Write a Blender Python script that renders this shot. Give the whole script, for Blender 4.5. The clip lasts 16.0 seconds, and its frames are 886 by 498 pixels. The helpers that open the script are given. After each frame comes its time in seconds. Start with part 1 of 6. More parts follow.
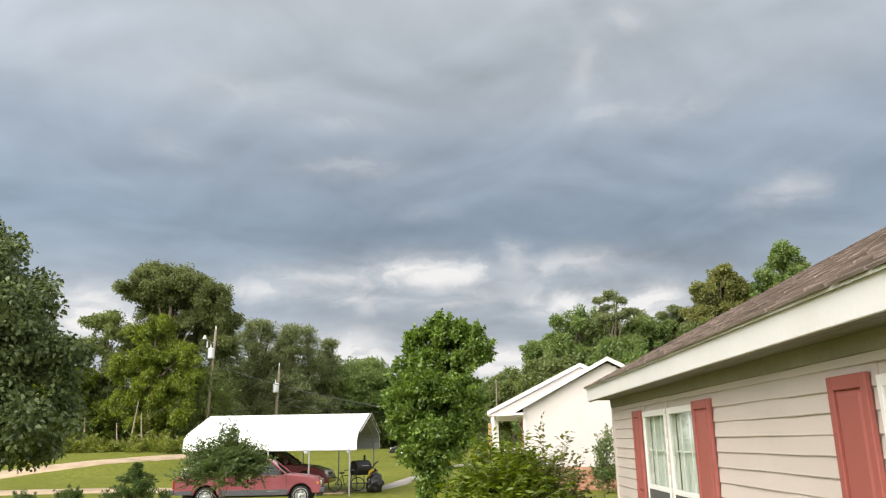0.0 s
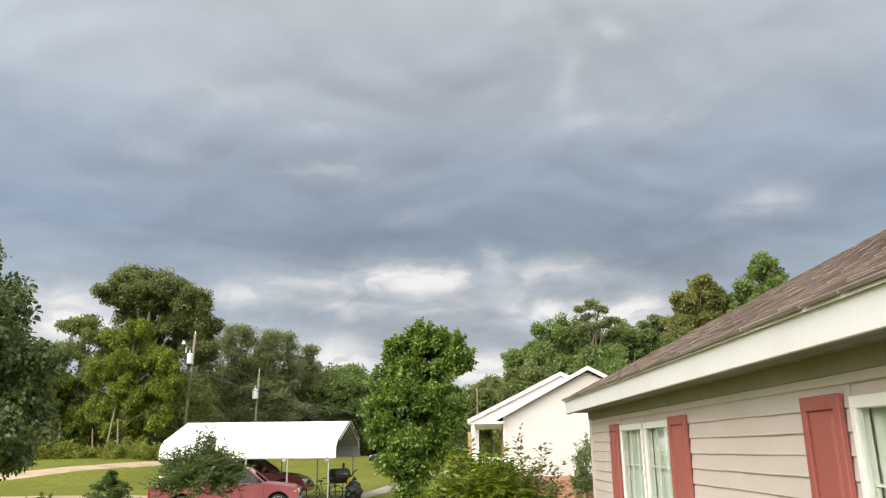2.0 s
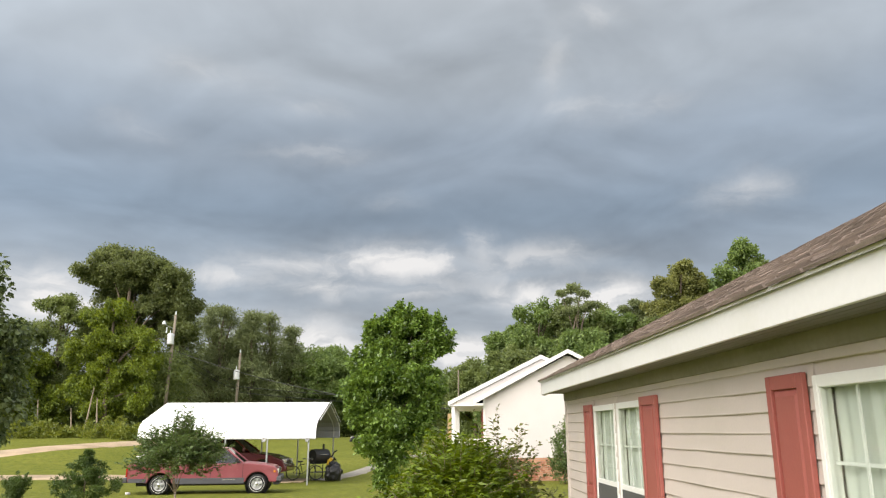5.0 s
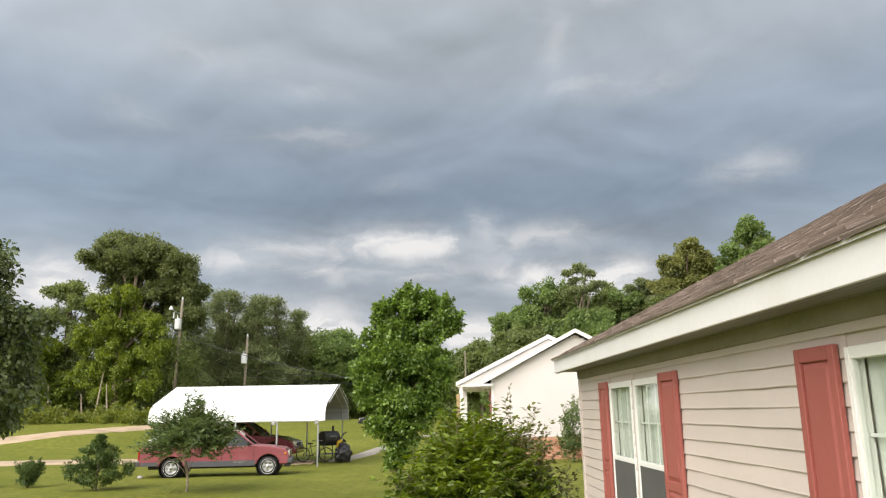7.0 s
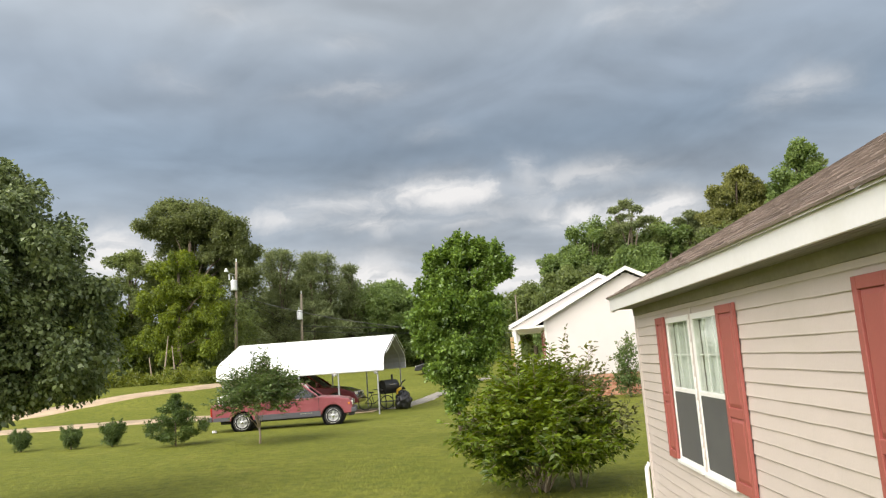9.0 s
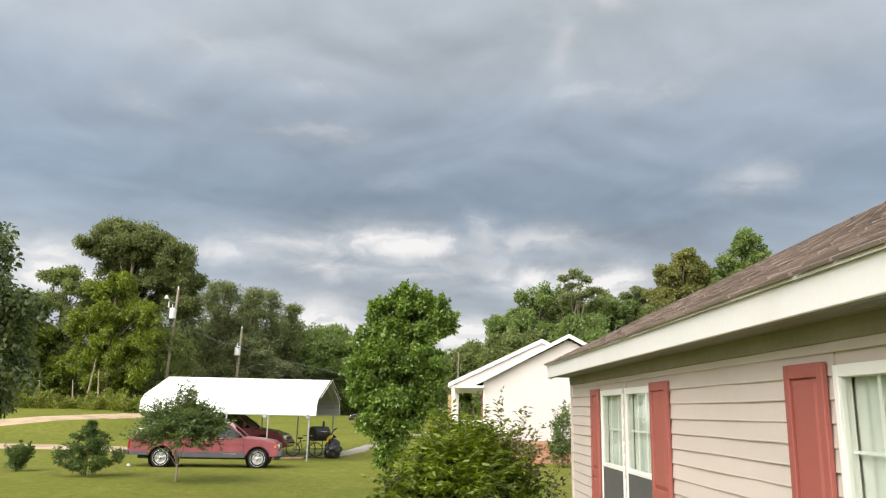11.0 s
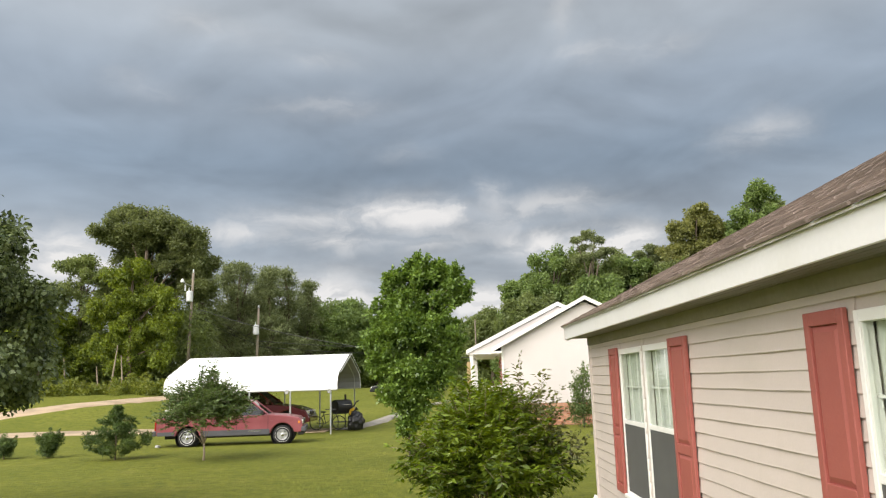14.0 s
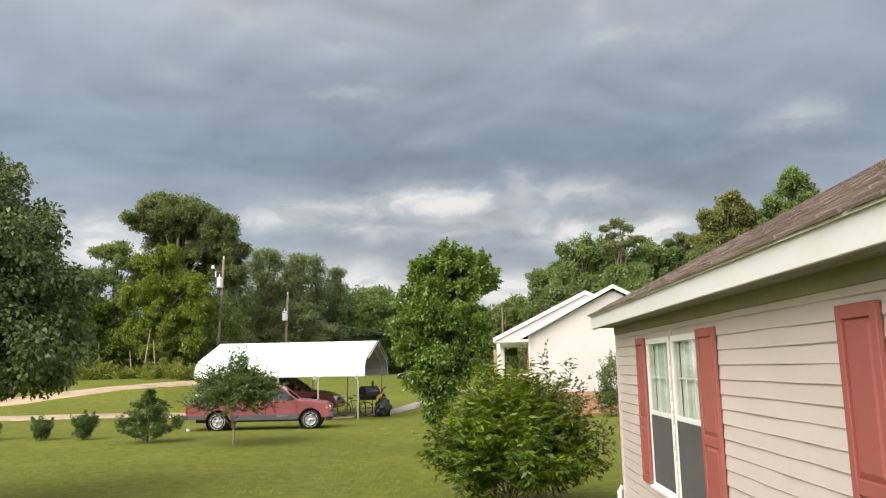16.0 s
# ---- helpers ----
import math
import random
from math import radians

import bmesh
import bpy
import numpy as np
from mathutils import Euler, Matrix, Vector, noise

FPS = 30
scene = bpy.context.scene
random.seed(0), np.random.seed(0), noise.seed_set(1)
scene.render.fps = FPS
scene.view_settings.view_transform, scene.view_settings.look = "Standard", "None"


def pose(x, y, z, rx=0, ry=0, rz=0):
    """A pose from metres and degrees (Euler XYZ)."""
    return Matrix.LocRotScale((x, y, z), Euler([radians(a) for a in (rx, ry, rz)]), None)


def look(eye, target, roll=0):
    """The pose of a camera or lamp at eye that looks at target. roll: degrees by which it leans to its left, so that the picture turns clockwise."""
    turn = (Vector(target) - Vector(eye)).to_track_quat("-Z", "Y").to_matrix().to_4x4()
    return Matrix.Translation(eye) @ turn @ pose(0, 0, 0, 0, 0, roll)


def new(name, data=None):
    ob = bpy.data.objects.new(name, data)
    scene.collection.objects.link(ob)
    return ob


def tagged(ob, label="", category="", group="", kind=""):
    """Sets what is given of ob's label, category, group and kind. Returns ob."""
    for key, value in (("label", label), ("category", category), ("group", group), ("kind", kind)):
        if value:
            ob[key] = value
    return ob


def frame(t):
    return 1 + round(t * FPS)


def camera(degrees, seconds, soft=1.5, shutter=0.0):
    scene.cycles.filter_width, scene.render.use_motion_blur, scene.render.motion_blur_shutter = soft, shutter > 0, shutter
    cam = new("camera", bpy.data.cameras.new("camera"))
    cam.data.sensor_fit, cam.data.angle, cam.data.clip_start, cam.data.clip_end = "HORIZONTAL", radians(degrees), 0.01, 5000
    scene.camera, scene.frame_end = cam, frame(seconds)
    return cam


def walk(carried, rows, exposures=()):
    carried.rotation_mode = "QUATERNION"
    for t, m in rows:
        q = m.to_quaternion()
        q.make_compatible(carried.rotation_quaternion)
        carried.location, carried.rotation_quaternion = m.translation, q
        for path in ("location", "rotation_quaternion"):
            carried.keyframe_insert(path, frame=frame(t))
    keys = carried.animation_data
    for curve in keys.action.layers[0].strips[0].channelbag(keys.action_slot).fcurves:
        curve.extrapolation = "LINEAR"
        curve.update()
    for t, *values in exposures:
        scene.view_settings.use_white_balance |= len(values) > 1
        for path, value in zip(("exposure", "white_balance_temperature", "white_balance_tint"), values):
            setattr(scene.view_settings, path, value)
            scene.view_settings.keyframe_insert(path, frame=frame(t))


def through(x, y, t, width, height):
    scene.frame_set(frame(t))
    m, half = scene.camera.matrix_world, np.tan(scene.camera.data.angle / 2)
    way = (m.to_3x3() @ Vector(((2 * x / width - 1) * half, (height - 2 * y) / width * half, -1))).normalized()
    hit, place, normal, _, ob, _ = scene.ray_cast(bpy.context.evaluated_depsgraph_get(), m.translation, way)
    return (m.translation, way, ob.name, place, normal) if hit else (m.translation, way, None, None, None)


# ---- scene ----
cam = camera(62.7, 16.0, soft=1.2)
PATH = [
    (0, (-0.210, 0.280, 2.084), (-0.385, 2.206, 2.596), -0.8),
    (0.5, (-0.234, 0.276, 2.106), (-0.430, 2.207, 2.591), 0.7),
    (1, (-0.216, 0.285, 2.145), (-0.384, 2.185, 2.746), 1.1),
    (1.5, (-0.188, 0.291, 2.142), (-0.303, 2.209, 2.696), -0.7),
    (2, (-0.167, 0.315, 2.142), (-0.295, 2.240, 2.671), -0.5),
    (2.5, (-0.130, 0.336, 2.141), (-0.265, 2.262, 2.663), -1.1),
    (3, (-0.132, 0.327, 2.137), (-0.203, 2.258, 2.654), -1.0),
    (3.5, (-0.138, 0.314, 2.134), (-0.212, 2.248, 2.641), -0.4),
    (5.8, (-0.074, 0.418, 2.109), (-0.171, 2.361, 2.570), 0.0),
    (6, (-0.077, 0.429, 2.110), (-0.194, 2.374, 2.560), -0.1),
    (6.5, (-0.125, 0.431, 2.106), (-0.294, 2.382, 2.512), -0.7),
    (7, (-0.187, 0.426, 2.098), (-0.284, 2.376, 2.534), -0.9),
    (7.5, (-0.233, 0.327, 2.088), (-0.350, 2.260, 2.584), -2.0),
    (8, (-0.286, 0.182, 2.088), (-0.485, 2.117, 2.556), -1.8),
    (8.2, (-0.297, 0.158, 2.092), (-0.524, 2.114, 2.443), -4.5),
    (10.3, (-0.202, 0.334, 2.103), (-0.438, 2.301, 2.380), -2.0),
    (10.5, (-0.195, 0.351, 2.099), (-0.426, 2.317, 2.385), -1.5),
    (11, (-0.200, 0.359, 2.103), (-0.290, 2.309, 2.539), 1.4),
    (11.5, (-0.196, 0.341, 2.109), (-0.255, 2.258, 2.678), 1.6),
    (12, (-0.191, 0.331, 2.115), (-0.180, 2.240, 2.712), 1.5),
    (12.5, (-0.198, 0.332, 2.107), (-0.182, 2.264, 2.623), 0.9),
    (13, (-0.211, 0.321, 2.112), (-0.241, 2.262, 2.594), 0.3),
    (13.5, (-0.210, 0.359, 2.099), (-0.287, 2.308, 2.539), -0.1),
    (14, (-0.197, 0.394, 2.096), (-0.320, 2.360, 2.449), -1.6),
    (14.5, (-0.194, 0.384, 2.095), (-0.310, 2.351, 2.438), -1.1),
    (15, (-0.202, 0.382, 2.096), (-0.317, 2.348, 2.448), -1.0),
    (15.5, (-0.193, 0.381, 2.100), (-0.364, 2.345, 2.430), -1.8),
    (16, (-0.176, 0.411, 2.106), (-0.376, 2.375, 2.427), -1.0),
]
walk(cam, [(t, look(e, g, r)) for t, e, g, r in PATH], [(0.0, 0.46), (3.5, 0.45), (6.0, 0.40), (8.0, 0.40), (10.5, 0.50), (11.5, 0.50), (12.1, 0.40), (13.0, 0.37), (16.0, 0.36)])

# ---- light ----
world = bpy.data.worlds.new("sky")
scene.world = world
world.use_nodes = True
SUN_EL, SUN_AZ = 38.0, 222.0     # degrees above the horizon; compass bearing from +y


def build_sky():
    nt = world.node_tree
    nt.nodes.clear()
    N, L = nt.nodes.new, nt.links.new

    def m(op, a, b=0.0, c=0.0, clamp=False):
        n = N("ShaderNodeMath")
        n.operation, n.use_clamp = op, clamp
        for i, v in enumerate((a, b, c)):
            if isinstance(v, (int, float)):
                n.inputs[i].default_value = v
            else:
                L(v, n.inputs[i])
        return n.outputs[0]

    def ramp(fac, stops):
        n = N("ShaderNodeValToRGB")
        e = n.color_ramp.elements
        while len(e) < len(stops):
            e.new(0.5)
        for el, (p, c) in zip(e, stops):
            el.position, el.color = p, (*c, 1) if len(c) == 3 else c
        n.color_ramp.interpolation = "EASE"
        L(fac, n.inputs[0])
        return n.outputs[0]

    def mix(fac, a, b, mode="MIX"):
        n = N("ShaderNodeMix")
        n.data_type, n.blend_type = "RGBA", mode
        if isinstance(fac, (int, float)):
            n.inputs[0].default_value = fac
        else:
            L(fac, n.inputs[0])
        for i, v in ((6, a), (7, b)):
            if isinstance(v, tuple):
                n.inputs[i].default_value = (*v, 1)
            else:
                L(v, n.inputs[i])
        return n.outputs[2]

    tc = N("ShaderNodeTexCoord").outputs["Generated"]
    sep = N("ShaderNodeSeparateXYZ")
    L(tc, sep.inputs[0])
    x, y, z = sep.outputs
    zz = m("ADD", m("MAXIMUM", z, 0.0), 0.24)
    u, v = m("DIVIDE", x, zz), m("DIVIDE", y, zz)
    com = N("ShaderNodeCombineXYZ")
    L(u, com.inputs[0]), L(v, com.inputs[1])

    def cloud(scale, detail, rough, dist, off, sy=1.0, down=0.0):
        mp = N("ShaderNodeMapping")
        mp.inputs["Location"].default_value = (off, off * 1.7 + down * scale * sy, 0)
        mp.inputs["Scale"].default_value = (scale, scale * sy, scale)
        L(com.outputs[0], mp.inputs[0])
        n = N("ShaderNodeTexNoise")
        n.inputs["Scale"].default_value = 1
        n.inputs["Detail"].default_value = detail
        n.inputs["Roughness"].default_value = rough
        n.inputs["Distortion"].default_value = dist
        L(mp.outputs[0], n.inputs[0])
        return n.outputs[0]

    big = cloud(0.55, 3, 0.45, 0.4, 3.1)
    mid = cloud(2.0, 5, 0.5, 0.25, 7.3, 1.0)
    lump = cloud(5.0, 5, 0.52, 0.2, 2.3, 1.0)
    # billows: each lump is lit along its upper rim and shaded below
    puff = m("SUBTRACT", cloud(3.0, 4, 0.45, 0.5, 5.2, 1.05, 0.05), cloud(3.0, 4, 0.45, 0.5, 5.2, 1.05))
    roll = m("SUBTRACT", cloud(1.3, 3, 0.45, 0.6, 9.6, 1.2, 0.09), cloud(1.3, 3, 0.45, 0.6, 9.6, 1.2))
    # elevation of the direction, as the sine
    el = m("MAXIMUM", z, 0.0)
    base = ramp(el, CLOUD_BASE)
    tone = m("ADD", m("MULTIPLY", m("SUBTRACT", big, 0.5), 0.62), m("MULTIPLY", m("SUBTRACT", mid, 0.5), 0.50))
    tone = m("ADD", tone, m("MULTIPLY", m("SUBTRACT", lump, 0.5), 0.22))
    tone = m("ADD", tone, m("ADD", m("MULTIPLY", puff, 0.75), m("MULTIPLY", roll, 0.30)))
    # lighter grey on the left and above, darker towards the middle
    az = m("DIVIDE", x, m("MAXIMUM", m("SQRT", m("ADD", m("MULTIPLY", x, x), m("MULTIPLY", y, y))), 0.01))
    side = m("MULTIPLY", m("POWER", m("ABSOLUTE", m("ADD", az, 0.02)), 1.5), 0.42)
    tone = m("ADD", m("ADD", tone, 1.0), side)
    col = mix(1.0, base, mixval(N, L, tone), "MULTIPLY")

    # ragged edges: the breaks are looked up in a warped sky
    wn = N("ShaderNodeTexNoise")
    wn.inputs["Scale"].default_value, wn.inputs["Detail"].default_value, wn.inputs["Roughness"].default_value = 9.0, 5, 0.6
    L(tc, wn.inputs[0])
    ws = N("ShaderNodeSeparateColor")
    L(wn.outputs["Color"], ws.inputs[0])
    az_w = m("ADD", az, m("MULTIPLY", m("SUBTRACT", ws.outputs[0], 0.5), 0.12))
    z_w = m("ADD", z, m("MULTIPLY", m("SUBTRACT", ws.outputs[1], 0.5), 0.045))

    def patch(bx, elev, wx, we, gain):
        # a bright break in the cloud at a bearing (degrees right of +y) and an elevation
        cx, ce = math.sin(radians(bx)), math.sin(radians(elev))
        a = m("DIVIDE", m("SUBTRACT", az_w, cx), math.sin(radians(wx)))
        b = m("DIVIDE", m("SUBTRACT", z_w, ce), math.sin(radians(we)))
        g = m("POWER", 2.718, m("MULTIPLY", m("ADD", m("MULTIPLY", a, a), m("MULTIPLY", b, b)), -1.0))
        g = m("MULTIPLY", g, m("GREATER_THAN", y, 0.0))
        return m("MULTIPLY", g, gain)

    breaks = None
    for p in CLOUD_BREAKS:
        q = patch(*p)
        breaks = q if breaks is None else m("ADD", breaks, q)
    # long flat rolls towards the horizon
    c2 = N("ShaderNodeCombineXYZ")
    L(m("MULTIPLY", az_w, 9.0), c2.inputs[0]), L(m("MULTIPLY", z_w, 24.0), c2.inputs[1])
    st = N("ShaderNodeTexNoise")
    st.inputs["Scale"].default_value, st.inputs["Detail"].default_value, st.inputs["Roughness"].default_value, st.inputs["Distortion"].default_value = 1.0, 5, 0.55, 0.6
    L(c2.outputs[0], st.inputs[0])
    streak = ramp(st.outputs[0], [(0.36, (0, 0, 0)), (0.62, (1, 1, 1))])
    breaks = m("MULTIPLY", breaks, m("ADD", m("MULTIPLY", streak, 0.75), 0.42), clamp=True)
    col = mix(breaks, col, CLOUD_BRIGHT)
    # clear sky shows only behind the camera, where the storm has not come yet
    sky = N("ShaderNodeTexSky")
    sky.sky_type, sky.sun_disc = "NISHITA", False
    sky.sun_elevation, sky.sun_rotation = radians(SUN_EL), radians(SUN_AZ)
    clear = mix(1.0, sky.outputs[0], (0.10, 0.10, 0.10), "MULTIPLY")
    veil = mix(0.6, clear, (1.75, 1.68, 1.58))
    behind = ramp(m("ADD", m("MULTIPLY", y, -0.5), 0.5), [(0.45, (0, 0, 0)), (0.8, (1, 1, 1))])
    col = mix(behind, col, veil)
    bg = N("ShaderNodeBackground")
    L(col, bg.inputs[0])
    bg.inputs[1].default_value = SKY_GAIN
    L(bg.outputs[0], N("ShaderNodeOutputWorld").inputs[0])


def mixval(N, L, v):
    c = N("ShaderNodeCombineXYZ")
    for i in range(3):
        L(v, c.inputs[i])
    return c.outputs[0]


SKY_GAIN = 1.0
CLOUD_BRIGHT = (0.65, 0.64, 0.635)
CLOUD_BASE = [(0.0, (0.551, 0.556, 0.560)), (0.07, (0.400, 0.420, 0.446)), (0.14, (0.285, 0.320, 0.362)), (0.20, (0.243, 0.285, 0.336)),
              (0.285, (0.180, 0.226, 0.284)), (0.36, (0.222, 0.264, 0.319)), (0.47, (0.312, 0.346, 0.386)), (0.65, (0.410, 0.434, 0.460))]
# bearing, elevation, half-width, half-height, strength
CLOUD_BREAKS = [(-9.0, 12.6, 7.5, 1.1, 0.45), (-4.0, 12.9, 5.0, 1.0, 0.38), (-2.0, 11.6, 12.0, 2.2, 0.20), (-6.5, 13.1, 3.0, 0.6, 0.25), (0.5, 13.9, 1.1, 1.2, 0.75), (5.2, 13.5, 3.6, 1.0, 0.42), (-14.6, 12.5, 4.0, 0.9, 0.35),
                (-19.3, 11.2, 2.6, 0.8, 0.62), (-12.6, 10.6, 3.0, 0.5, 0.5), (-9.6, 9.9, 2.2, 0.5, 0.4), (-5.0, 10.8, 4.0, 0.5, 0.3), (4.5, 10.1, 3.0, 1.2, 0.9),
                (10.4, 10.0, 3.0, 1.3, 1.1), (-14.8, 7.6, 5.0, 1.0, 0.6), (-14.0, 6.2, 5.5, 0.9, 1.4), (-1.5, 5.8, 4.0, 1.0, 1.5), (-31.5, 9.2, 3.2, 1.8, 1.3),
                (20.8, 17.0, 2.4, 1.2, 0.42), (-21.4, 26.6, 3.6, 0.8, 0.22), (-13.6, 24.8, 2.6, 0.7, 0.22), (-12.7, 21.2, 4.5, 0.8, 0.24), (-26.6, 21.8, 3.0, 0.9, 0.18),
                (-7.7, 17.4, 2.4, 0.7, 0.2), (6.7, 28.6, 1.2, 2.0, 0.2), (8.8, 25.0, 2.6, 0.7, 0.22), (10.6, 31.2, 2.6, 0.8, 0.28), (13.2, 24.2, 4.2, 0.9, 0.2)]
build_sky()
sun = new("sun", bpy.data.lights.new("sun", "SUN"))
sun.data.energy, sun.data.angle, sun.data.color = 3.3, radians(60), (1.0, 0.955, 0.90)
sun.matrix_world = look((math.sin(radians(SUN_AZ)) * 50, math.cos(radians(SUN_AZ)) * 50, math.tan(radians(SUN_EL)) * 50), (0, 0, 0))


# ---- materials ----
def mat(name, base, rough=0.6, metal=0.0, var=0.18, scale=1.5, fine=30.0, bump=0.15, spec=0.5, dirt=None, rnd=0.0, coat=0.0):
    """A painted, moulded or natural surface with variation at two sizes."""
    ma = bpy.data.materials.new(name)
    ma.use_nodes = True
    nt = ma.node_tree
    N, L = nt.nodes.new, nt.links.new
    b = nt.nodes["Principled BSDF"]
    geo = N("ShaderNodeNewGeometry")
    n1, n2 = N("ShaderNodeTexNoise"), N("ShaderNodeTexNoise")
    n1.inputs["Scale"].default_value, n1.inputs["Detail"].default_value = scale, 4
    n2.inputs["Scale"].default_value, n2.inputs["Detail"].default_value = fine, 3
    L(geo.outputs["Position"], n1.inputs["Vector"]), L(geo.outputs["Position"], n2.inputs["Vector"])
    add = N("ShaderNodeMath")
    add.operation = "MULTIPLY_ADD"
    L(n2.outputs[0], add.inputs[0])
    add.inputs[1].default_value = 0.5
    L(n1.outputs[0], add.inputs[2])
    mr = N("ShaderNodeMapRange")
    mr.inputs["From Min"].default_value, mr.inputs["From Max"].default_value = 0.45, 1.05
    mr.inputs["To Min"].default_value, mr.inputs["To Max"].default_value = 1 - var, 1 + var
    L(add.outputs[0], mr.inputs[0])
    fac = mr.outputs[0]
    if rnd:
        oi = N("ShaderNodeObjectInfo")
        r = N("ShaderNodeMapRange")
        r.inputs["To Min"].default_value, r.inputs["To Max"].default_value = 1 - rnd, 1 + rnd
        L(oi.outputs["Random"], r.inputs[0])
        mm = N("ShaderNodeMath")
        mm.operation = "MULTIPLY"
        L(fac, mm.inputs[0]), L(r.outputs[0], mm.inputs[1])
        fac = mm.outputs[0]
    mx = N("ShaderNodeMix")
    mx.data_type, mx.blend_type = "RGBA", "MULTIPLY"
    mx.inputs[0].default_value = 1
    mx.inputs[6].default_value = (*base, 1)
    L(mixval(N, L, fac), mx.inputs[7])
    out = mx.outputs[2]
    if dirt:
        colour, amount, size = dirt
        n3 = N("ShaderNodeTexNoise")
        n3.inputs["Scale"].default_value, n3.inputs["Detail"].default_value, n3.inputs["Roughness"].default_value = size, 6, 0.65
        L(geo.outputs["Position"], n3.inputs["Vector"])
        r3 = N("ShaderNodeMapRange")
        r3.inputs["From Min"].default_value, r3.inputs["From Max"].default_value = 0.5, 0.75
        r3.inputs["To Max"].default_value = amount
        L(n3.outputs[0], r3.inputs[0])
        m3 = N("ShaderNodeMix")
        m3.data_type = "RGBA"
        L(r3.outputs[0], m3.inputs[0]), L(out, m3.inputs[6])
        m3.inputs[7].default_value = (*colour, 1)
        out = m3.outputs[2]
    L(out, b.inputs["Base Color"])
    b.inputs["Roughness"].default_value, b.inputs["Metallic"].default_value = rough, metal
    b.inputs["Specular IOR Level"].default_value, b.inputs["Coat Weight"].default_value = spec, coat
    if bump:
        bp = N("ShaderNodeBump")
        bp.inputs["Strength"].default_value, bp.inputs["Distance"].default_value = bump, 0.01
        L(n2.outputs[0], bp.inputs["Height"]), L(bp.outputs[0], b.inputs["Normal"])
    return ma


def leaf_mat(name, dark, light, through=0.42, rough=0.45):
    """Leaves: each its own shade, patches of the crown lighter or darker, some light passing through."""
    ma = bpy.data.materials.new(name)
    ma.use_nodes = True
    nt = ma.node_tree
    N, L = nt.nodes.new, nt.links.new
    b = nt.nodes["Principled BSDF"]
    geo = N("ShaderNodeNewGeometry")
    n1 = N("ShaderNodeTexNoise")
    n1.inputs["Scale"].default_value, n1.inputs["Detail"].default_value, n1.inputs["Roughness"].default_value = 0.75, 6, 0.72
    L(geo.outputs["Position"], n1.inputs["Vector"])
    add = N("ShaderNodeMath")
    add.operation = "MULTIPLY_ADD"
    L(geo.outputs["Random Per Island"], add.inputs[0])
    add.inputs[1].default_value = 0.40
    L(n1.outputs[0], add.inputs[2])
    rp = N("ShaderNodeValToRGB")
    e = rp.color_ramp.elements
    e[0].position, e[0].color = 0.36, (*dark, 1)
    e[1].position, e[1].color = 0.92, (*light, 1)
    L(add.outputs[0], rp.inputs[0])
    L(rp.outputs[0], b.inputs["Base Color"])
    b.inputs["Roughness"].default_value = rough
    b.inputs["Specular IOR Level"].default_value = 0.4
    tr = N("ShaderNodeBsdfTranslucent")
    hs = N("ShaderNodeHueSaturation")
    hs.inputs["Saturation"].default_value, hs.inputs["Value"].default_value = 1.15, 1.5
    hs.inputs["Hue"].default_value = 0.485
    L(rp.outputs[0], hs.inputs["Color"]), L(hs.outputs[0], tr.inputs[0])
    ms = N("ShaderNodeMixShader")
    ms.inputs[0].default_value = through
    L(b.outputs[0], ms.inputs[1]), L(tr.outputs[0], ms.inputs[2])
    L(ms.outputs[0], nt.nodes["Material Output"].inputs[0])
    return ma


def glass_mat(name, tint=(0.94, 0.97, 0.95), shine=0.45, least=0.03):
    ma = bpy.data.materials.new(name)
    ma.use_nodes = True
    nt = ma.node_tree
    N, L = nt.nodes.new, nt.links.new
    nt.nodes.remove(nt.nodes["Principled BSDF"])
    gl, tp, ms = N("ShaderNodeBsdfGlossy"), N("ShaderNodeBsdfTransparent"), N("ShaderNodeMixShader")
    lw, pw, ma5 = N("ShaderNodeLayerWeight"), N("ShaderNodeMath"), N("ShaderNodeMath")
    lw.inputs[0].default_value = 0.5
    pw.operation, ma5.operation = "POWER", "MULTIPLY_ADD"
    pw.inputs[1].default_value = 5.0
    ma5.inputs[1].default_value, ma5.inputs[2].default_value = shine, least
    L(lw.outputs["Facing"], pw.inputs[0]), L(pw.outputs[0], ma5.inputs[0])
    gl.inputs["Roughness"].default_value = 0.02
    tp.inputs[0].default_value = (*tint, 1)
    L(ma5.outputs[0], ms.inputs[0]), L(tp.outputs[0], ms.inputs[1]), L(gl.outputs[0], ms.inputs[2])
    L(ms.outputs[0], nt.nodes["Material Output"].inputs[0])
    return ma


